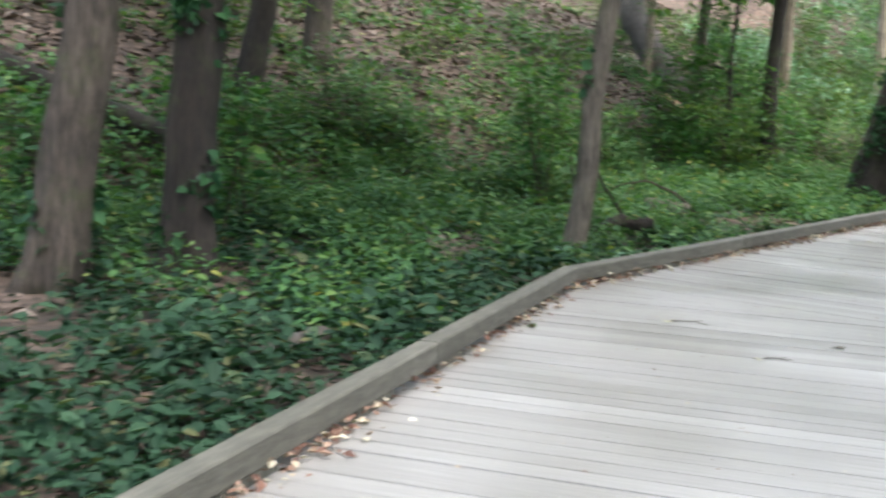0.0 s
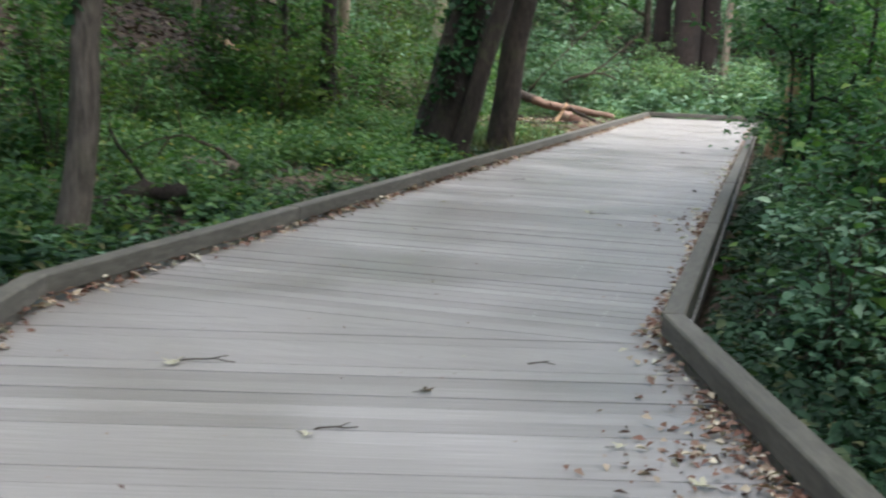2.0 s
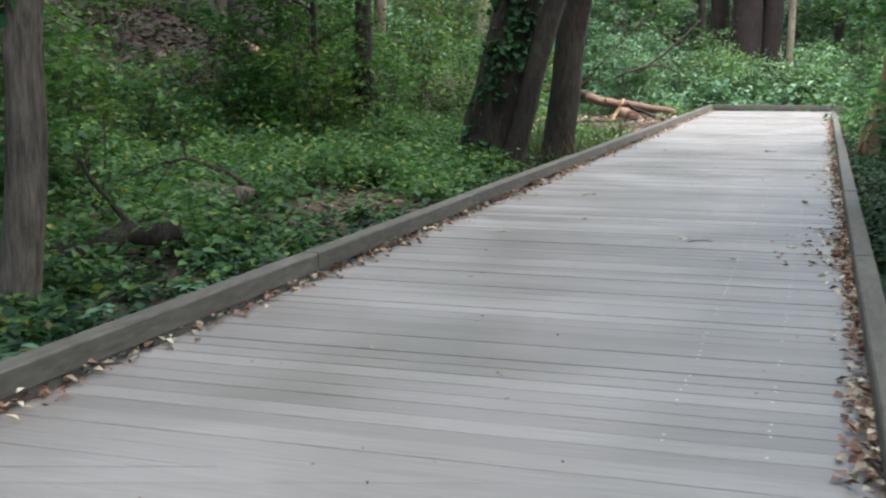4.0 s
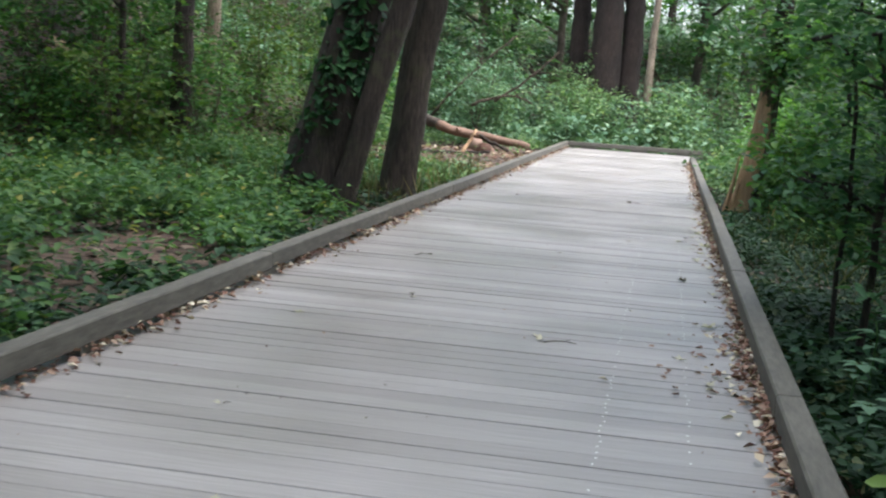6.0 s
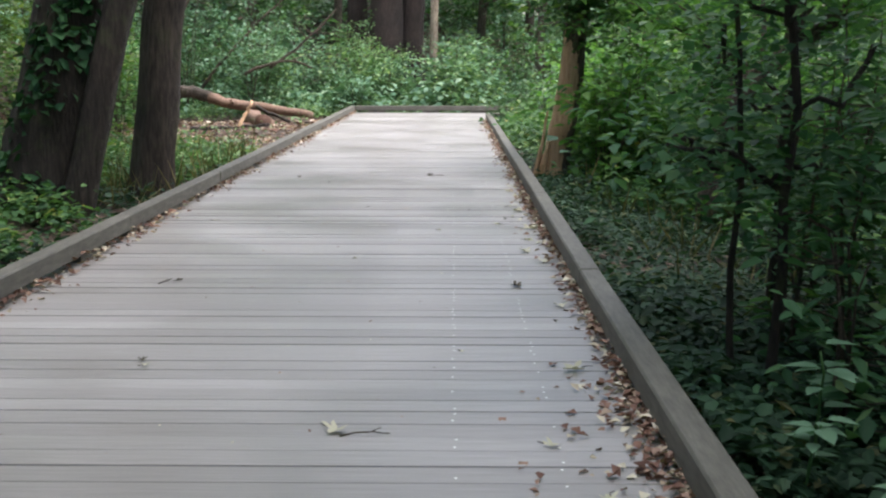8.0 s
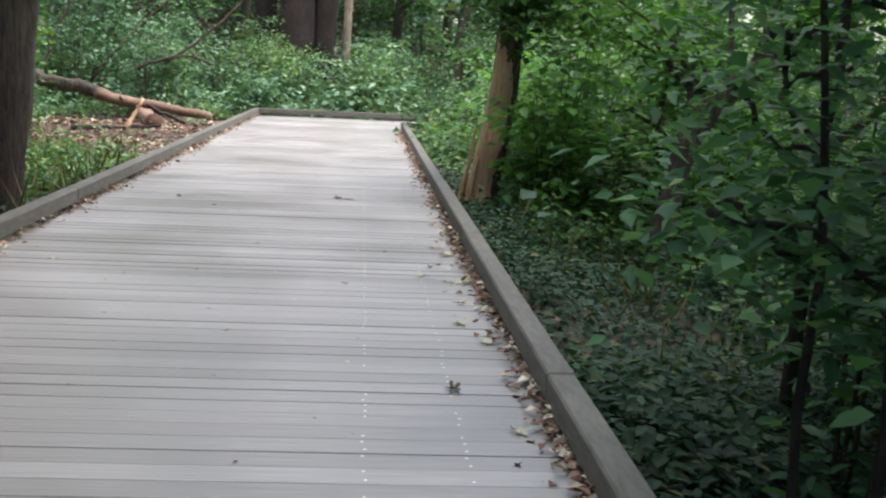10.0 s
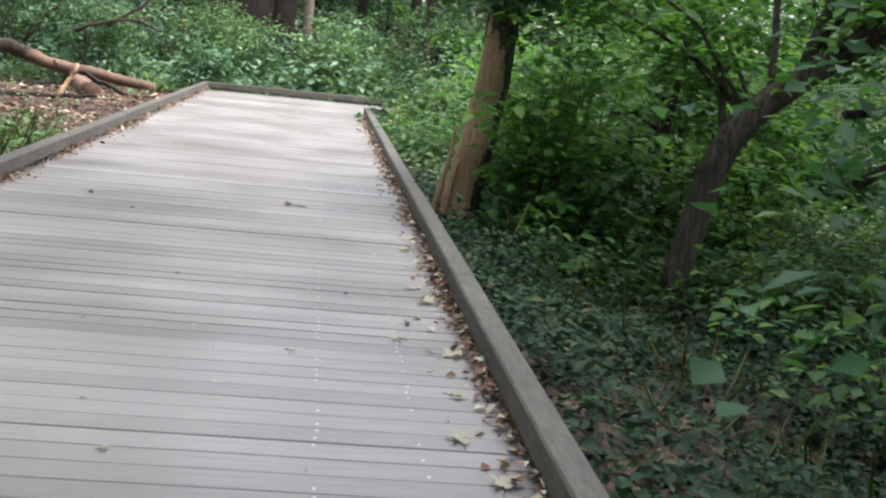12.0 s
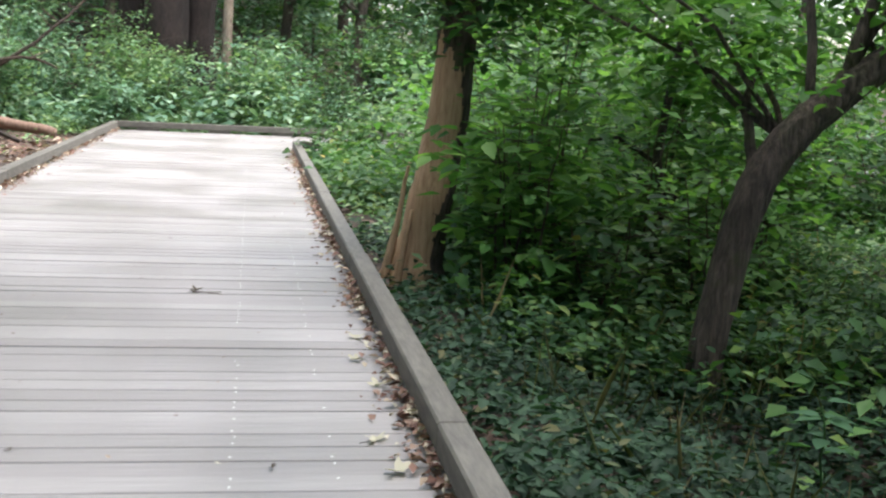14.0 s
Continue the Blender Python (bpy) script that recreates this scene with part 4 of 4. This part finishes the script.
shrub(5.1, 24.4, 1.6, 0.8, 700, 0.13, MAPLE, "low leafy shrub behind the leaning tree", 917, 5, 0.05)
shrub(4.6, 25.6, 2.3, 0.9, 900, 0.16, MAPLE, "broad-leaved bright green shrub behind the leaning tree", 912, 5, 0.2)
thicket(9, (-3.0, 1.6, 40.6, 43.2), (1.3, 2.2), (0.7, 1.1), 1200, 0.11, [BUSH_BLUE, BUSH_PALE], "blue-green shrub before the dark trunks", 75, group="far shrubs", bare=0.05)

# ---- ground cover ----
def scatter(n, box, seed, dens):
    rng = np.random.default_rng(seed)
    x, y = rng.uniform(box[0], box[1], n), rng.uniform(box[2], box[3], n)
    k = rng.uniform(0, 1, n) < dens(x, y)
    return x[k], y[k], rng


def tuft_noise(x, y):
    return 0.5 + 0.25 * wave(x, y, 1.9) + 0.25 * wave(x + 7, y - 3, 4.3)


def carpet(name, n, box, seed, dens, height, per, size, mat, label, spread=0.09, up=0.8, fine=False):
    """Low herbs: each a small whorl of leaves at several heights."""
    x, y, rng = scatter(n, box, seed, dens)
    h = height(x, y) * rng.uniform(0.45, 1.1, len(x))
    z = ground_z(x, y)
    X, Y, Z, Hh = (np.repeat(a, per) for a in (x, y, z, h))
    m = len(X)
    lev = rng.uniform(0.25, 1.0, m)
    pos = np.stack([X + rng.normal(0, spread, m), Y + rng.normal(0, spread, m), Z + Hh * lev], 1)
    pos = pos[deck_gap(pos[:, 0], pos[:, 1]) > 0.04 - 0.1 * (rng.uniform(0, 1, m) < 0.04)]
    tagged(part(name, leaves(name, pos, size, mat, rng, up=up, ratio=0.62, fine=fine)), label, "ground cover", kind="stuff")


def log_clear(x, y):
    """Herbs are thin around the two rotten logs."""
    k = np.ones(np.shape(x))
    for cx, cy in ((-3.3, 11.7), (-3.0, 11.4), (-2.7, 11.0), (-3.9, 14.1), (-3.6, 13.7), (-3.2, 13.2)):
        k = k - 0.9 * np.exp(-((x - cx) ** 2 + (y - cy) ** 2) / 0.16)
    return np.clip(k, 0.03, 1)


bare_patch = lambda x, y: np.clip((tuft_noise(x * 0.6 + 3, y * 0.6) - 0.32) * 4, 0.04, 1)
trunk_bare = lambda x, y: np.where((y > 28.5) & (y < 36.8) & (x > -6.5) & (x < 0), 0.025, np.where((y > 26) & (y < 37.6) & (x > -8.5) & (x < 0), 0.15, 1.0))
carpet("low_ground_cover", 11500, (-4.6, 0.2, 0.0, 24.0), 81, lambda x, y: bare_patch(x, y) * np.clip(2.6 * tuft_noise(x * 2.3, y * 2.3) - 0.75, 0.03, 1) * np.exp(-np.maximum(deck_gap(x, y) - 0.9, 0) * 0.8), lambda x, y: 0.06 + 0.22 * tuft_noise(x * 1.7, y * 1.7), 6, 0.078, LOWHERB, "low dark green ground cover with painted shade along the curb", fine=True)
carpet("green_herbs", 25000, (-9.0, -1.9, 5.0, 27.0), 82, lambda x, y: bare_patch(x + 5, y) * np.clip(2.4 * tuft_noise(x * 2.1 + 4, y * 2.1) - 0.45, 0.06, 1) * smooth01(0.3, 1.1, deck_gap(x, y)) * (0.35 + 0.65 * smooth01(6.5, 9.0, y)) * log_clear(x, y), lambda x, y: 0.16 + 0.62 * tuft_noise(x, y) * smooth01(0.3, 1.8, deck_gap(x, y)), 10, 0.08, HERB, "knee-high bright green herbs on the forest floor", 0.11, fine=True)
carpet("sparse_herbs", 3000, (-8.0, 0.0, -1.0, 9.0), 83, lambda x, y: bare_patch(x - 5, y) * smooth01(0.2, 0.8, deck_gap(x, y)), lambda x, y: 0.14 + 0.25 * tuft_noise(x, y), 7, 0.1, LOWHERB, "loose green herbs under the trees", 0.11, fine=True)
carpet("bank_herbs", 15000, (-20.0, -7.5, 6.0, 45.0), 84, lambda x, y: np.clip((tuft_noise(x * 0.5, y * 0.5) - 0.45) * 3, 0.04, 1), lambda x, y: 0.15 + 0.35 * tuft_noise(x, y), 6, 0.12, HERB, "scattered green plants on the bank", 0.16)
carpet("slope_herbs", 5000, (-11.5, -6.0, 6.5, 22.0), 94, lambda x, y: np.clip((tuft_noise(x * 0.7 + 2, y * 0.7) - 0.3) * 2.6, 0.05, 0.9) * smooth01(-11.5, -8.0, x), lambda x, y: 0.2 + 0.5 * tuft_noise(x, y), 9, 0.1, HERB, "leafy green herbs at the foot of the bank", 0.13)
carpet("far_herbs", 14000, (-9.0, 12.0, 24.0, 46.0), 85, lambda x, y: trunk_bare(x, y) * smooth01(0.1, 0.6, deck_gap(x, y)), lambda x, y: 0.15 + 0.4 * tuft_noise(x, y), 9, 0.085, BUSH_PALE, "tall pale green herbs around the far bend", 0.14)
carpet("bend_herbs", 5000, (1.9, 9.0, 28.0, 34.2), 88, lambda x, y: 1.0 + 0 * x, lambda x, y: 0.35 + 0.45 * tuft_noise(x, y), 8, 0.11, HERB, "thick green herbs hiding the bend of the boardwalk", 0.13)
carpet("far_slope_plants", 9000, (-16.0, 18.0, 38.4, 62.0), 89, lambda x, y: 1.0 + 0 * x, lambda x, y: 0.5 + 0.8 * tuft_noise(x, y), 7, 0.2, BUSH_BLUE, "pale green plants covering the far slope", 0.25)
carpet("right_ground_cover", 20000, (1.8, 7.0, 4.0, 26.0), 86, lambda x, y: (0.3 + 0.6 * bare_patch(x + 2, y)) * np.where((x < 3.8) & (y > 11.4) & (y < 15.2), 0.85, 1.0), lambda x, y: 0.06 + 0.34 * tuft_noise(x * 1.3, y * 1.3) ** 1.5, 8, 0.06, LOWHERB, "dark green low plants with painted shade beside the boardwalk", 0.1, fine=True)
carpet("curb_foot_herbs", 2600, (1.8, 3.3, 11.5, 17.0), 93, lambda x, y: 0.4 + 0.6 * tuft_noise(x * 2, y * 2), lambda x, y: 0.08 + 0.24 * tuft_noise(x * 1.5, y * 1.5), 8, 0.075, LOWHERB, "dark leafy plants with painted shade at the foot of the curb", 0.1, fine=True)
carpet("clearing_herbs", 2400, (2.5, 6.0, 21.8, 27.0), 98, lambda x, y: np.clip(2.0 * tuft_noise(x * 1.5, y * 1.5) - 0.3, 0.1, 1), lambda x, y: 0.25 + 0.6 * tuft_noise(x, y), 9, 0.075, HERB, "fresh green herbs around the leaning tree", 0.12, fine=True)
carpet("curb_side_plants", 3600, (-3.8, 2.0, 0.5, 8.0), 107, lambda x, y: np.clip(1.8 * tuft_noise(x * 2.2, y * 2.2) - 0.2, 0.1, 1) * smooth01(2.6, 0.8, deck_gap(x, y)), lambda x, y: 0.06 + 0.2 * tuft_noise(x * 1.7, y * 1.7), 7, 0.072, LOWHERB, "low dark leaves with painted shade crowding the curb", fine=True)
carpet("right_herbs", 6000, (3.5, 16.0, 6.0, 36.0), 87, lambda x, y: 0.6 + 0 * x, lambda x, y: 0.3 + 0.5 * tuft_noise(x, y), 7, 0.12, BUSH, "green undergrowth on the forest floor", 0.15)


def grass_patch(name, n, box, seed, dens, h, label):
    x, y, rng = scatter(n, box, seed, dens)
    pos = np.stack([x, y, ground_z(x, y)], 1)
    pos = pos[deck_gap(x, y) > 0.15]
    ax = np.stack([rng.normal(0, 0.3, len(pos)), rng.normal(0, 0.3, len(pos)), np.ones(len(pos))], 1)
    tagged(part(name, leaves(name, pos, h, GRASS, rng, up=0.3, ratio=0.011, axis=ax)), label, "grass", kind="stuff")


grass_patch("tall_grass", 2600, (2.1, 7.0, 16.0, 26.0), 91, lambda x, y: np.clip(2.2 * tuft_noise(x * 1.4, y * 1.4) - 0.7, 0.02, 1) * smooth01(0.4, 1.2, deck_gap(x, y)), 0.42, "thin dry grass stalks among dark plants")
grass_patch("far_grass", 3500, (-6.5, -2.0, 20.0, 28.0), 92, lambda x, y: 0.6 * tuft_noise(x, y) + 0.2, 0.4, "thin green grass beside the boardwalk")

# ---- dead leaves ----
x, y, rng = scatter(46000, (-24.0, -6.5, 2.0, 44.0), 95, lambda x, y: smooth01(-6.3, -8.5, x))
tagged(part("bank_litter", leaves("bank_litter", np.stack([x, y, ground_z(x, y) + 0.02], 1), 0.17, HILL_LITTER, rng, up=0.75, ratio=0.7)), "brown and pinkish dead leaves covering the bank", "leaf litter", kind="stuff")
x, y, rng = scatter(16000, (-9.0, 6.0, 0.0, 40.0), 96, lambda x, y: (deck_gap(x, y) > 0.08) * 1.0)
tagged(part("floor_litter", leaves("floor_litter", np.stack([x, y, ground_z(x, y) + 0.015], 1), 0.12, HILL_LITTER, rng, up=0.8, ratio=0.7)), "brown dead leaves on the forest floor", "leaf litter", kind="stuff")
x, y, rng = scatter(4500, (-8.0, -1.9, 28.0, 37.0), 97, lambda x, y: (deck_gap(x, y) > 0.08) * 1.0)
tagged(part("bark_litter", leaves("bark_litter", np.stack([x, y, ground_z(x, y) + 0.02], 1), 0.12, LITTER, rng, up=0.75, ratio=0.4)), "pinkish bark chips and dead leaves around the log", "leaf litter", kind="stuff")


def curb_litter(name, a, b, n, inward, seed, width, label):
    """Dead leaves caught against a curb, thinning out over the boards."""
    rng = np.random.default_rng(seed)
    a, b = np.asarray(a, float), np.asarray(b, float)
    d = (b - a) / np.linalg.norm(b - a)
    nn = np.array([-d[1], d[0]]) * inward
    s = rng.uniform(0, 1, n * 2)
    clump = 0.35 + 0.65 * (0.5 + 0.5 * np.sin(s * np.linalg.norm(b - a) * 1.9 + 1.4 * np.sin(s * 23)))
    s = s[rng.uniform(0, 1, len(s)) < clump][:n]
    off = -0.02 + rng.exponential(width, len(s))
    p = a + (b - a) * s[:, None] + nn * off[:, None]
    z = 0.006 + rng.uniform(0, 0.05, len(s)) * np.exp(-off / 0.08)
    pos = np.c_[p, z]
    tagged(part(name, leaves(name, pos, 0.046, LITTER, rng, up=0.8, ratio=0.65, fold=0.5, droop=0.0)), label, "leaf litter", kind="stuff")


LIT = "reddish-brown and pale dead leaves caught along the curb"
curb_litter("curb_leaves", KINK_L + BACK * 9 + np.array([0.12, 0.03]), KINK_L + np.array([0.12, 0]), 700, -1, 101, 0.035, LIT)
curb_litter("curb_leaves", KINK_L + np.array([0.12, 0]), (-1.57, 38), 2000, -1, 102, 0.035, LIT)
curb_litter("curb_leaves", KINK_R + BACK * 6 - np.array([0.12, 0.03]), KINK_R - np.array([0.12, 0]), 700, 1, 103, 0.07, LIT)
curb_litter("curb_leaves", KINK_R - np.array([0.12, 0]), (1.57, 34.2), 3900, 1, 104, 0.034, LIT)
curb_litter("curb_leaves", (1.57, 12.2), (1.57, 14.2), 160, 1, 105, 0.12, LIT)


def fallen(x, y, size, mat, label, seed, curl=0.3):
    """One fallen leaf: a lobed, curled blade with a stalk."""
    rng = np.random.default_rng(seed)
    ob = thing("fallen_leaf", (x, y, 0.004), label, "leaf", "leaves lying on the boards")
    n = 20
    th = np.linspace(0, 2 * np.pi, n, endpoint=False)
    rr = size * (0.2 + 0.4 * np.abs(np.sin(th * 2.5)) ** 1.5 + rng.normal(0, 0.05, n))
    ring = np.stack([rr * np.cos(th), rr * np.sin(th) * 0.7, 0.004 + curl * rr * np.abs(np.sin(th + rng.uniform(0, 6))) * 0.6], 1)
    v = np.concatenate([[[0, 0, 0.003]], ring])
    part("blade", mesh_of("blade", v, [[0, 1 + i, 1 + (i + 1) % n] for i in range(n)], mat), ob)
    part("stalk", tube_mesh("stalk", BARK_TWIG, [(size * 0.3, 0, 0.004), (size * 0.6, 0.01, 0.008), (size * 0.9, 0.0, 0.006)], [0.002, 0.0018, 0.0015], sides=5), ob)
    ob.rotation_euler = (0, 0, rng.uniform(0, 6.28))


for k, (x, y, s, dark) in enumerate(((-0.39, 6.98, 0.2, 0), (0.75, 7.0, 0.12, 1), (0.52, 6.3, 0.11, 0), (0.43, 13.16, 0.2, 0), (1.23, 15.86, 0.17, 1), (-0.53, 14.13, 0.1, 1), (-0.7, 11.23, 0.09, 0), (0.6, 22.44, 0.17, 1), (-0.88, 22.17, 0.13, 1), (-0.48, 21.6, 0.07, 1), (1.38, 23.82, 0.14, 1), (-0.59, 9.37, 0.1, 0), (-0.49, 14.05, 0.08, 0), (0.1, 9.1, 0.06, 0), (-0.3, 10.2, 0.07, 0), (1.2, 13.0, 0.13, 0), (1.33, 12.5, 0.15, 0), (0.9, 14.3, 0.07, 0), (-1.0, 13.2, 0.1, 0), (0.2, 16.8, 0.07, 0), (0.75, 18.1, 0.07, 0), (-0.2, 18.4, 0.06, 0), (1.36, 18.9, 0.13, 0), (1.42, 17.6, 0.14, 0), (0.1, 19.5, 0.06, 1), (1.0, 19.3, 0.06, 1), (-0.8, 16.0, 0.09, 1), (0.3, 24.5, 0.06, 1), (-1.1, 18.6, 0.1, 0), (1.46, 21.26, 0.2, 0), (1.43, 19.25, 0.22, 0), (1.39, 19.6, 0.17, 0), (1.22, 18.43, 0.12, 0), (1.47, 18.2, 0.22, 0), (1.48, 20.35, 0.18, 0), (1.42, 20.8, 0.15, 0), (1.36, 17.1, 0.2, 0), (1.46, 16.7, 0.2, 0), (1.3, 18.75, 0.11, 1), (1.44, 15.3, 0.16, 0), (1.38, 14.0, 0.2, 0), (1.9, 6.3, 0.16, 0), (1.75, 6.0, 0.14, 0), (2.0, 5.7, 0.17, 0), (1.6, 6.6, 0.12, 0))):
    fallen(x, y - (0.22 if y < 7.5 else 0.0), s * 0.55, DARK_LEAF if dark else PALE_LEAF, "dark curled dead leaf lying on the boards" if dark else "pale crumpled dead leaf lying on the boards", 400 + k, 0.7)

rng = np.random.default_rng(106)
pos = np.c_[rng.normal(1.9, 0.2, 120), rng.normal(6.3, 0.26, 120), rng.uniform(0.005, 0.025, 120)]
tagged(part("leaf_heap", leaves("leaf_heap", pos, 0.042, LITTER, rng, up=0.75, ratio=0.6, fold=0.5)), "loose heap of pale and reddish dead leaves", "leaf litter", kind="stuff")
x, y, rng = scatter(700, (-1.5, 3.5, -2.0, 34.0), 99, lambda x, y: (deck_gap(x, y) <= 0) * 1.0)
tagged(part("leaf_scraps", leaves("leaf_scraps", np.stack([x, y, np.full(len(x), 0.005)], 1), 0.022, LITTER, rng, up=0.95)), "tiny leaf scraps strewn over the boards", "leaf litter", kind="stuff")



def twig(x, y, ln, ang, seed):
    rng = np.random.default_rng(seed)
    ob = thing("twig", (x, y, 0.006), "thin brown dead twig lying on the boards", "twig", "twigs lying on the boards")
    p = bend((0, 0, 0), (ln * math.cos(ang), ln * math.sin(ang), 0.004), 7, 0.004, rng, 0.006)
    part("stem", tube_mesh("stem", BARK_TWIG, p, np.linspace(0.004, 0.002, 7), sides=5), ob)
    q = bend(p[3], p[3] + np.array([math.cos(ang + 0.6), math.sin(ang + 0.6), 0.03]) * ln * 0.4, 4, 0.003, rng)
    part("side_shoot", tube_mesh("side_shoot", BARK_TWIG, q, np.linspace(0.003, 0.0015, 4), sides=5), ob)


for k, (x, y, ln, a) in enumerate(((-0.4, 6.8, 0.26, 0.3), (0.52, 6.15, 0.16, 0.5), (0.45, 13.1, 0.18, 0.1), (0.58, 22.4, 0.2, -0.5), (-0.9, 15.9, 0.14, 1.2), (1.05, 7.4, 0.12, 0.2))):
    twig(x, y, ln, a, 700 + k)

# ---- far woods that close the place ----
rng0 = np.random.default_rng(120)
runs, clouds = [], []
for k in range(320):
    a = rng0.uniform(0, 2 * np.pi)
    rr = rng0.uniform(0, 1) ** 0.6 * 34 + 24
    x, y = 1 + math.cos(a) * rr * 0.95, 20 + math.sin(a) * rr * 1.2
    if abs(x) < 6 and y < 44 and y > -30:
        continue
    z = float(ground_z(x, y)) - 0.2
    h = rng0.uniform(9, 16)
    p = bend((x, y, z), (x + rng0.normal(0, 0.6), y + rng0.normal(0, 0.6), z + h), 7, 0.05, rng0)
    runs.append(dict(points=p, radii=np.linspace(rng0.uniform(0.1, 0.26), 0.05, 7), sides=7))
    c = np.stack([rng0.normal(x, 1.7, 30), rng0.normal(y, 1.7, 30), z + rng0.uniform(0.04, 1.0, 30) * h], 1)
    clouds.append(c)
tagged(part("far_trunks", tubes_mesh("far_trunks", BARK_DARK, runs)), "distant dark tree trunks of the woodland", "woods", kind="stuff")
c = np.concatenate(clouds)
pos = np.repeat(c, 14, 0) + rng0.normal(0, 0.6, (len(c) * 14, 3)) * np.array([1, 1, 0.5])
tagged(part("far_foliage", leaves("far_foliage", pos, 0.46, CROWN, rng0, up=0.6)), "distant green foliage of the woodland", "woods", kind="stuff")

# ---- boardwalk deck: single boards ----
deck = tagged(new("boardwalk_deck"), "grey weathered wooden boardwalk deck of cross boards", "boardwalk", kind="structure")
PITCH, BW, BT = 0.1495, 0.1455, 0.032
mid = (KINK_L + KINK_R) / 2
cut_n = (-(KINK_R - KINK_L)[1], (KINK_R - KINK_L)[0])
full = [prism_mesh("board", PLANK, [(-1.70, -w / 2), (1.70, -w / 2), (1.70, w / 2), (-1.70, w / 2)], -BT, 0) for w in (BW + 0.0015, BW, BW - 0.002, BW - 0.004, BW - 0.007)]
rb = random.Random(7)


def board(poly_world, m, idx):
    if poly_world is None:
        b = part("board", full[idx], deck)
        b.matrix_basis = m
    else:
        cx, cy = sum(p[0] for p in poly_world) / len(poly_world), sum(p[1] for p in poly_world) / len(poly_world)
        b = part("board", prism_mesh("board", PLANK, [(p[0] - cx, p[1] - cy) for p in poly_world], -BT, 0), deck)
        b.matrix_basis = pose(cx, cy, m.translation.z)


for k in range(-4, 205):
    y = 7.8 + k * PITCH
    if y > 38.1:
        break
    m = pose(0, y, rb.uniform(-0.0025, 0.0015), rb.uniform(-0.25, 0.25), 0, rb.uniform(-0.03, 0.03))
    if abs(y - mid[1]) < 0.45:
        poly = clip([(-1.7, y - BW / 2), (1.7, y - BW / 2), (1.7, y + BW / 2), (-1.7, y + BW / 2)], mid, cut_n)
        if len(poly) > 2:
            board(poly, m, 0)
    elif y > mid[1]:
        board(None, m, rb.randrange(5))
for k in range(-4, 84):
    c = mid + BACK * (k * PITCH)
    m = pose(c[0], c[1], rb.uniform(-0.0025, 0.0015), rb.uniform(-0.25, 0.25), 0, 17.5)
    if k * PITCH < 0.75:
        ux, uy = np.array([-BACK[1], BACK[0]]), -BACK
        poly = [tuple(c + ux * sx * 1.66 + uy * sy * BW / 2) for sx, sy in ((-1, -1), (1, -1), (1, 1), (-1, 1))]
        poly = clip(poly, mid, (-cut_n[0], -cut_n[1]))
        if len(poly) > 2:
            board(poly, m, 0)
    else:
        board(None, m, rb.randrange(5))
turn_v, turn_f = [], []
for k in range(75):
    x = 1.78 + k * PITCH
    o = len(turn_v)
    turn_v += [(x - BW / 2, 34.35, 0), (x + BW / 2, 34.35, 0), (x + BW / 2, 38.1, 0), (x - BW / 2, 38.1, 0), (x - BW / 2, 34.35, -BT), (x + BW / 2, 34.35, -BT), (x + BW / 2, 38.1, -BT), (x - BW / 2, 38.1, -BT)]
    turn_f += [[o + i for i in f] for f in ((0, 1, 2, 3), (0, 4, 5, 1), (1, 5, 6, 2), (2, 6, 7, 3), (3, 7, 4, 0))]
tagged(part("bend_boards", mesh_of("bend_boards", turn_v, turn_f, PLANK), deck), kind="stuff")
sv, sf = [], []
for k in range(0, 200):
    y = 8.4 + k * PITCH
    for sx in (0.86, 1.22):
        for dy in (-0.04, 0.04):
            if rb.random() < 0.5 or y > 37:
                continue
            o = len(sv)
            cx, cy = sx + rb.uniform(-0.008, 0.008), y + dy
            sv += [(cx + 0.006 * math.cos(t * 1.047), cy + 0.006 * math.sin(t * 1.047), 0.0025) for t in range(6)]
            sf.append([o + t for t in range(6)])
tagged(part("screw_heads", mesh_of("screw_heads", sv, sf, STEEL), deck, "small bright screw heads"), kind="stuff")
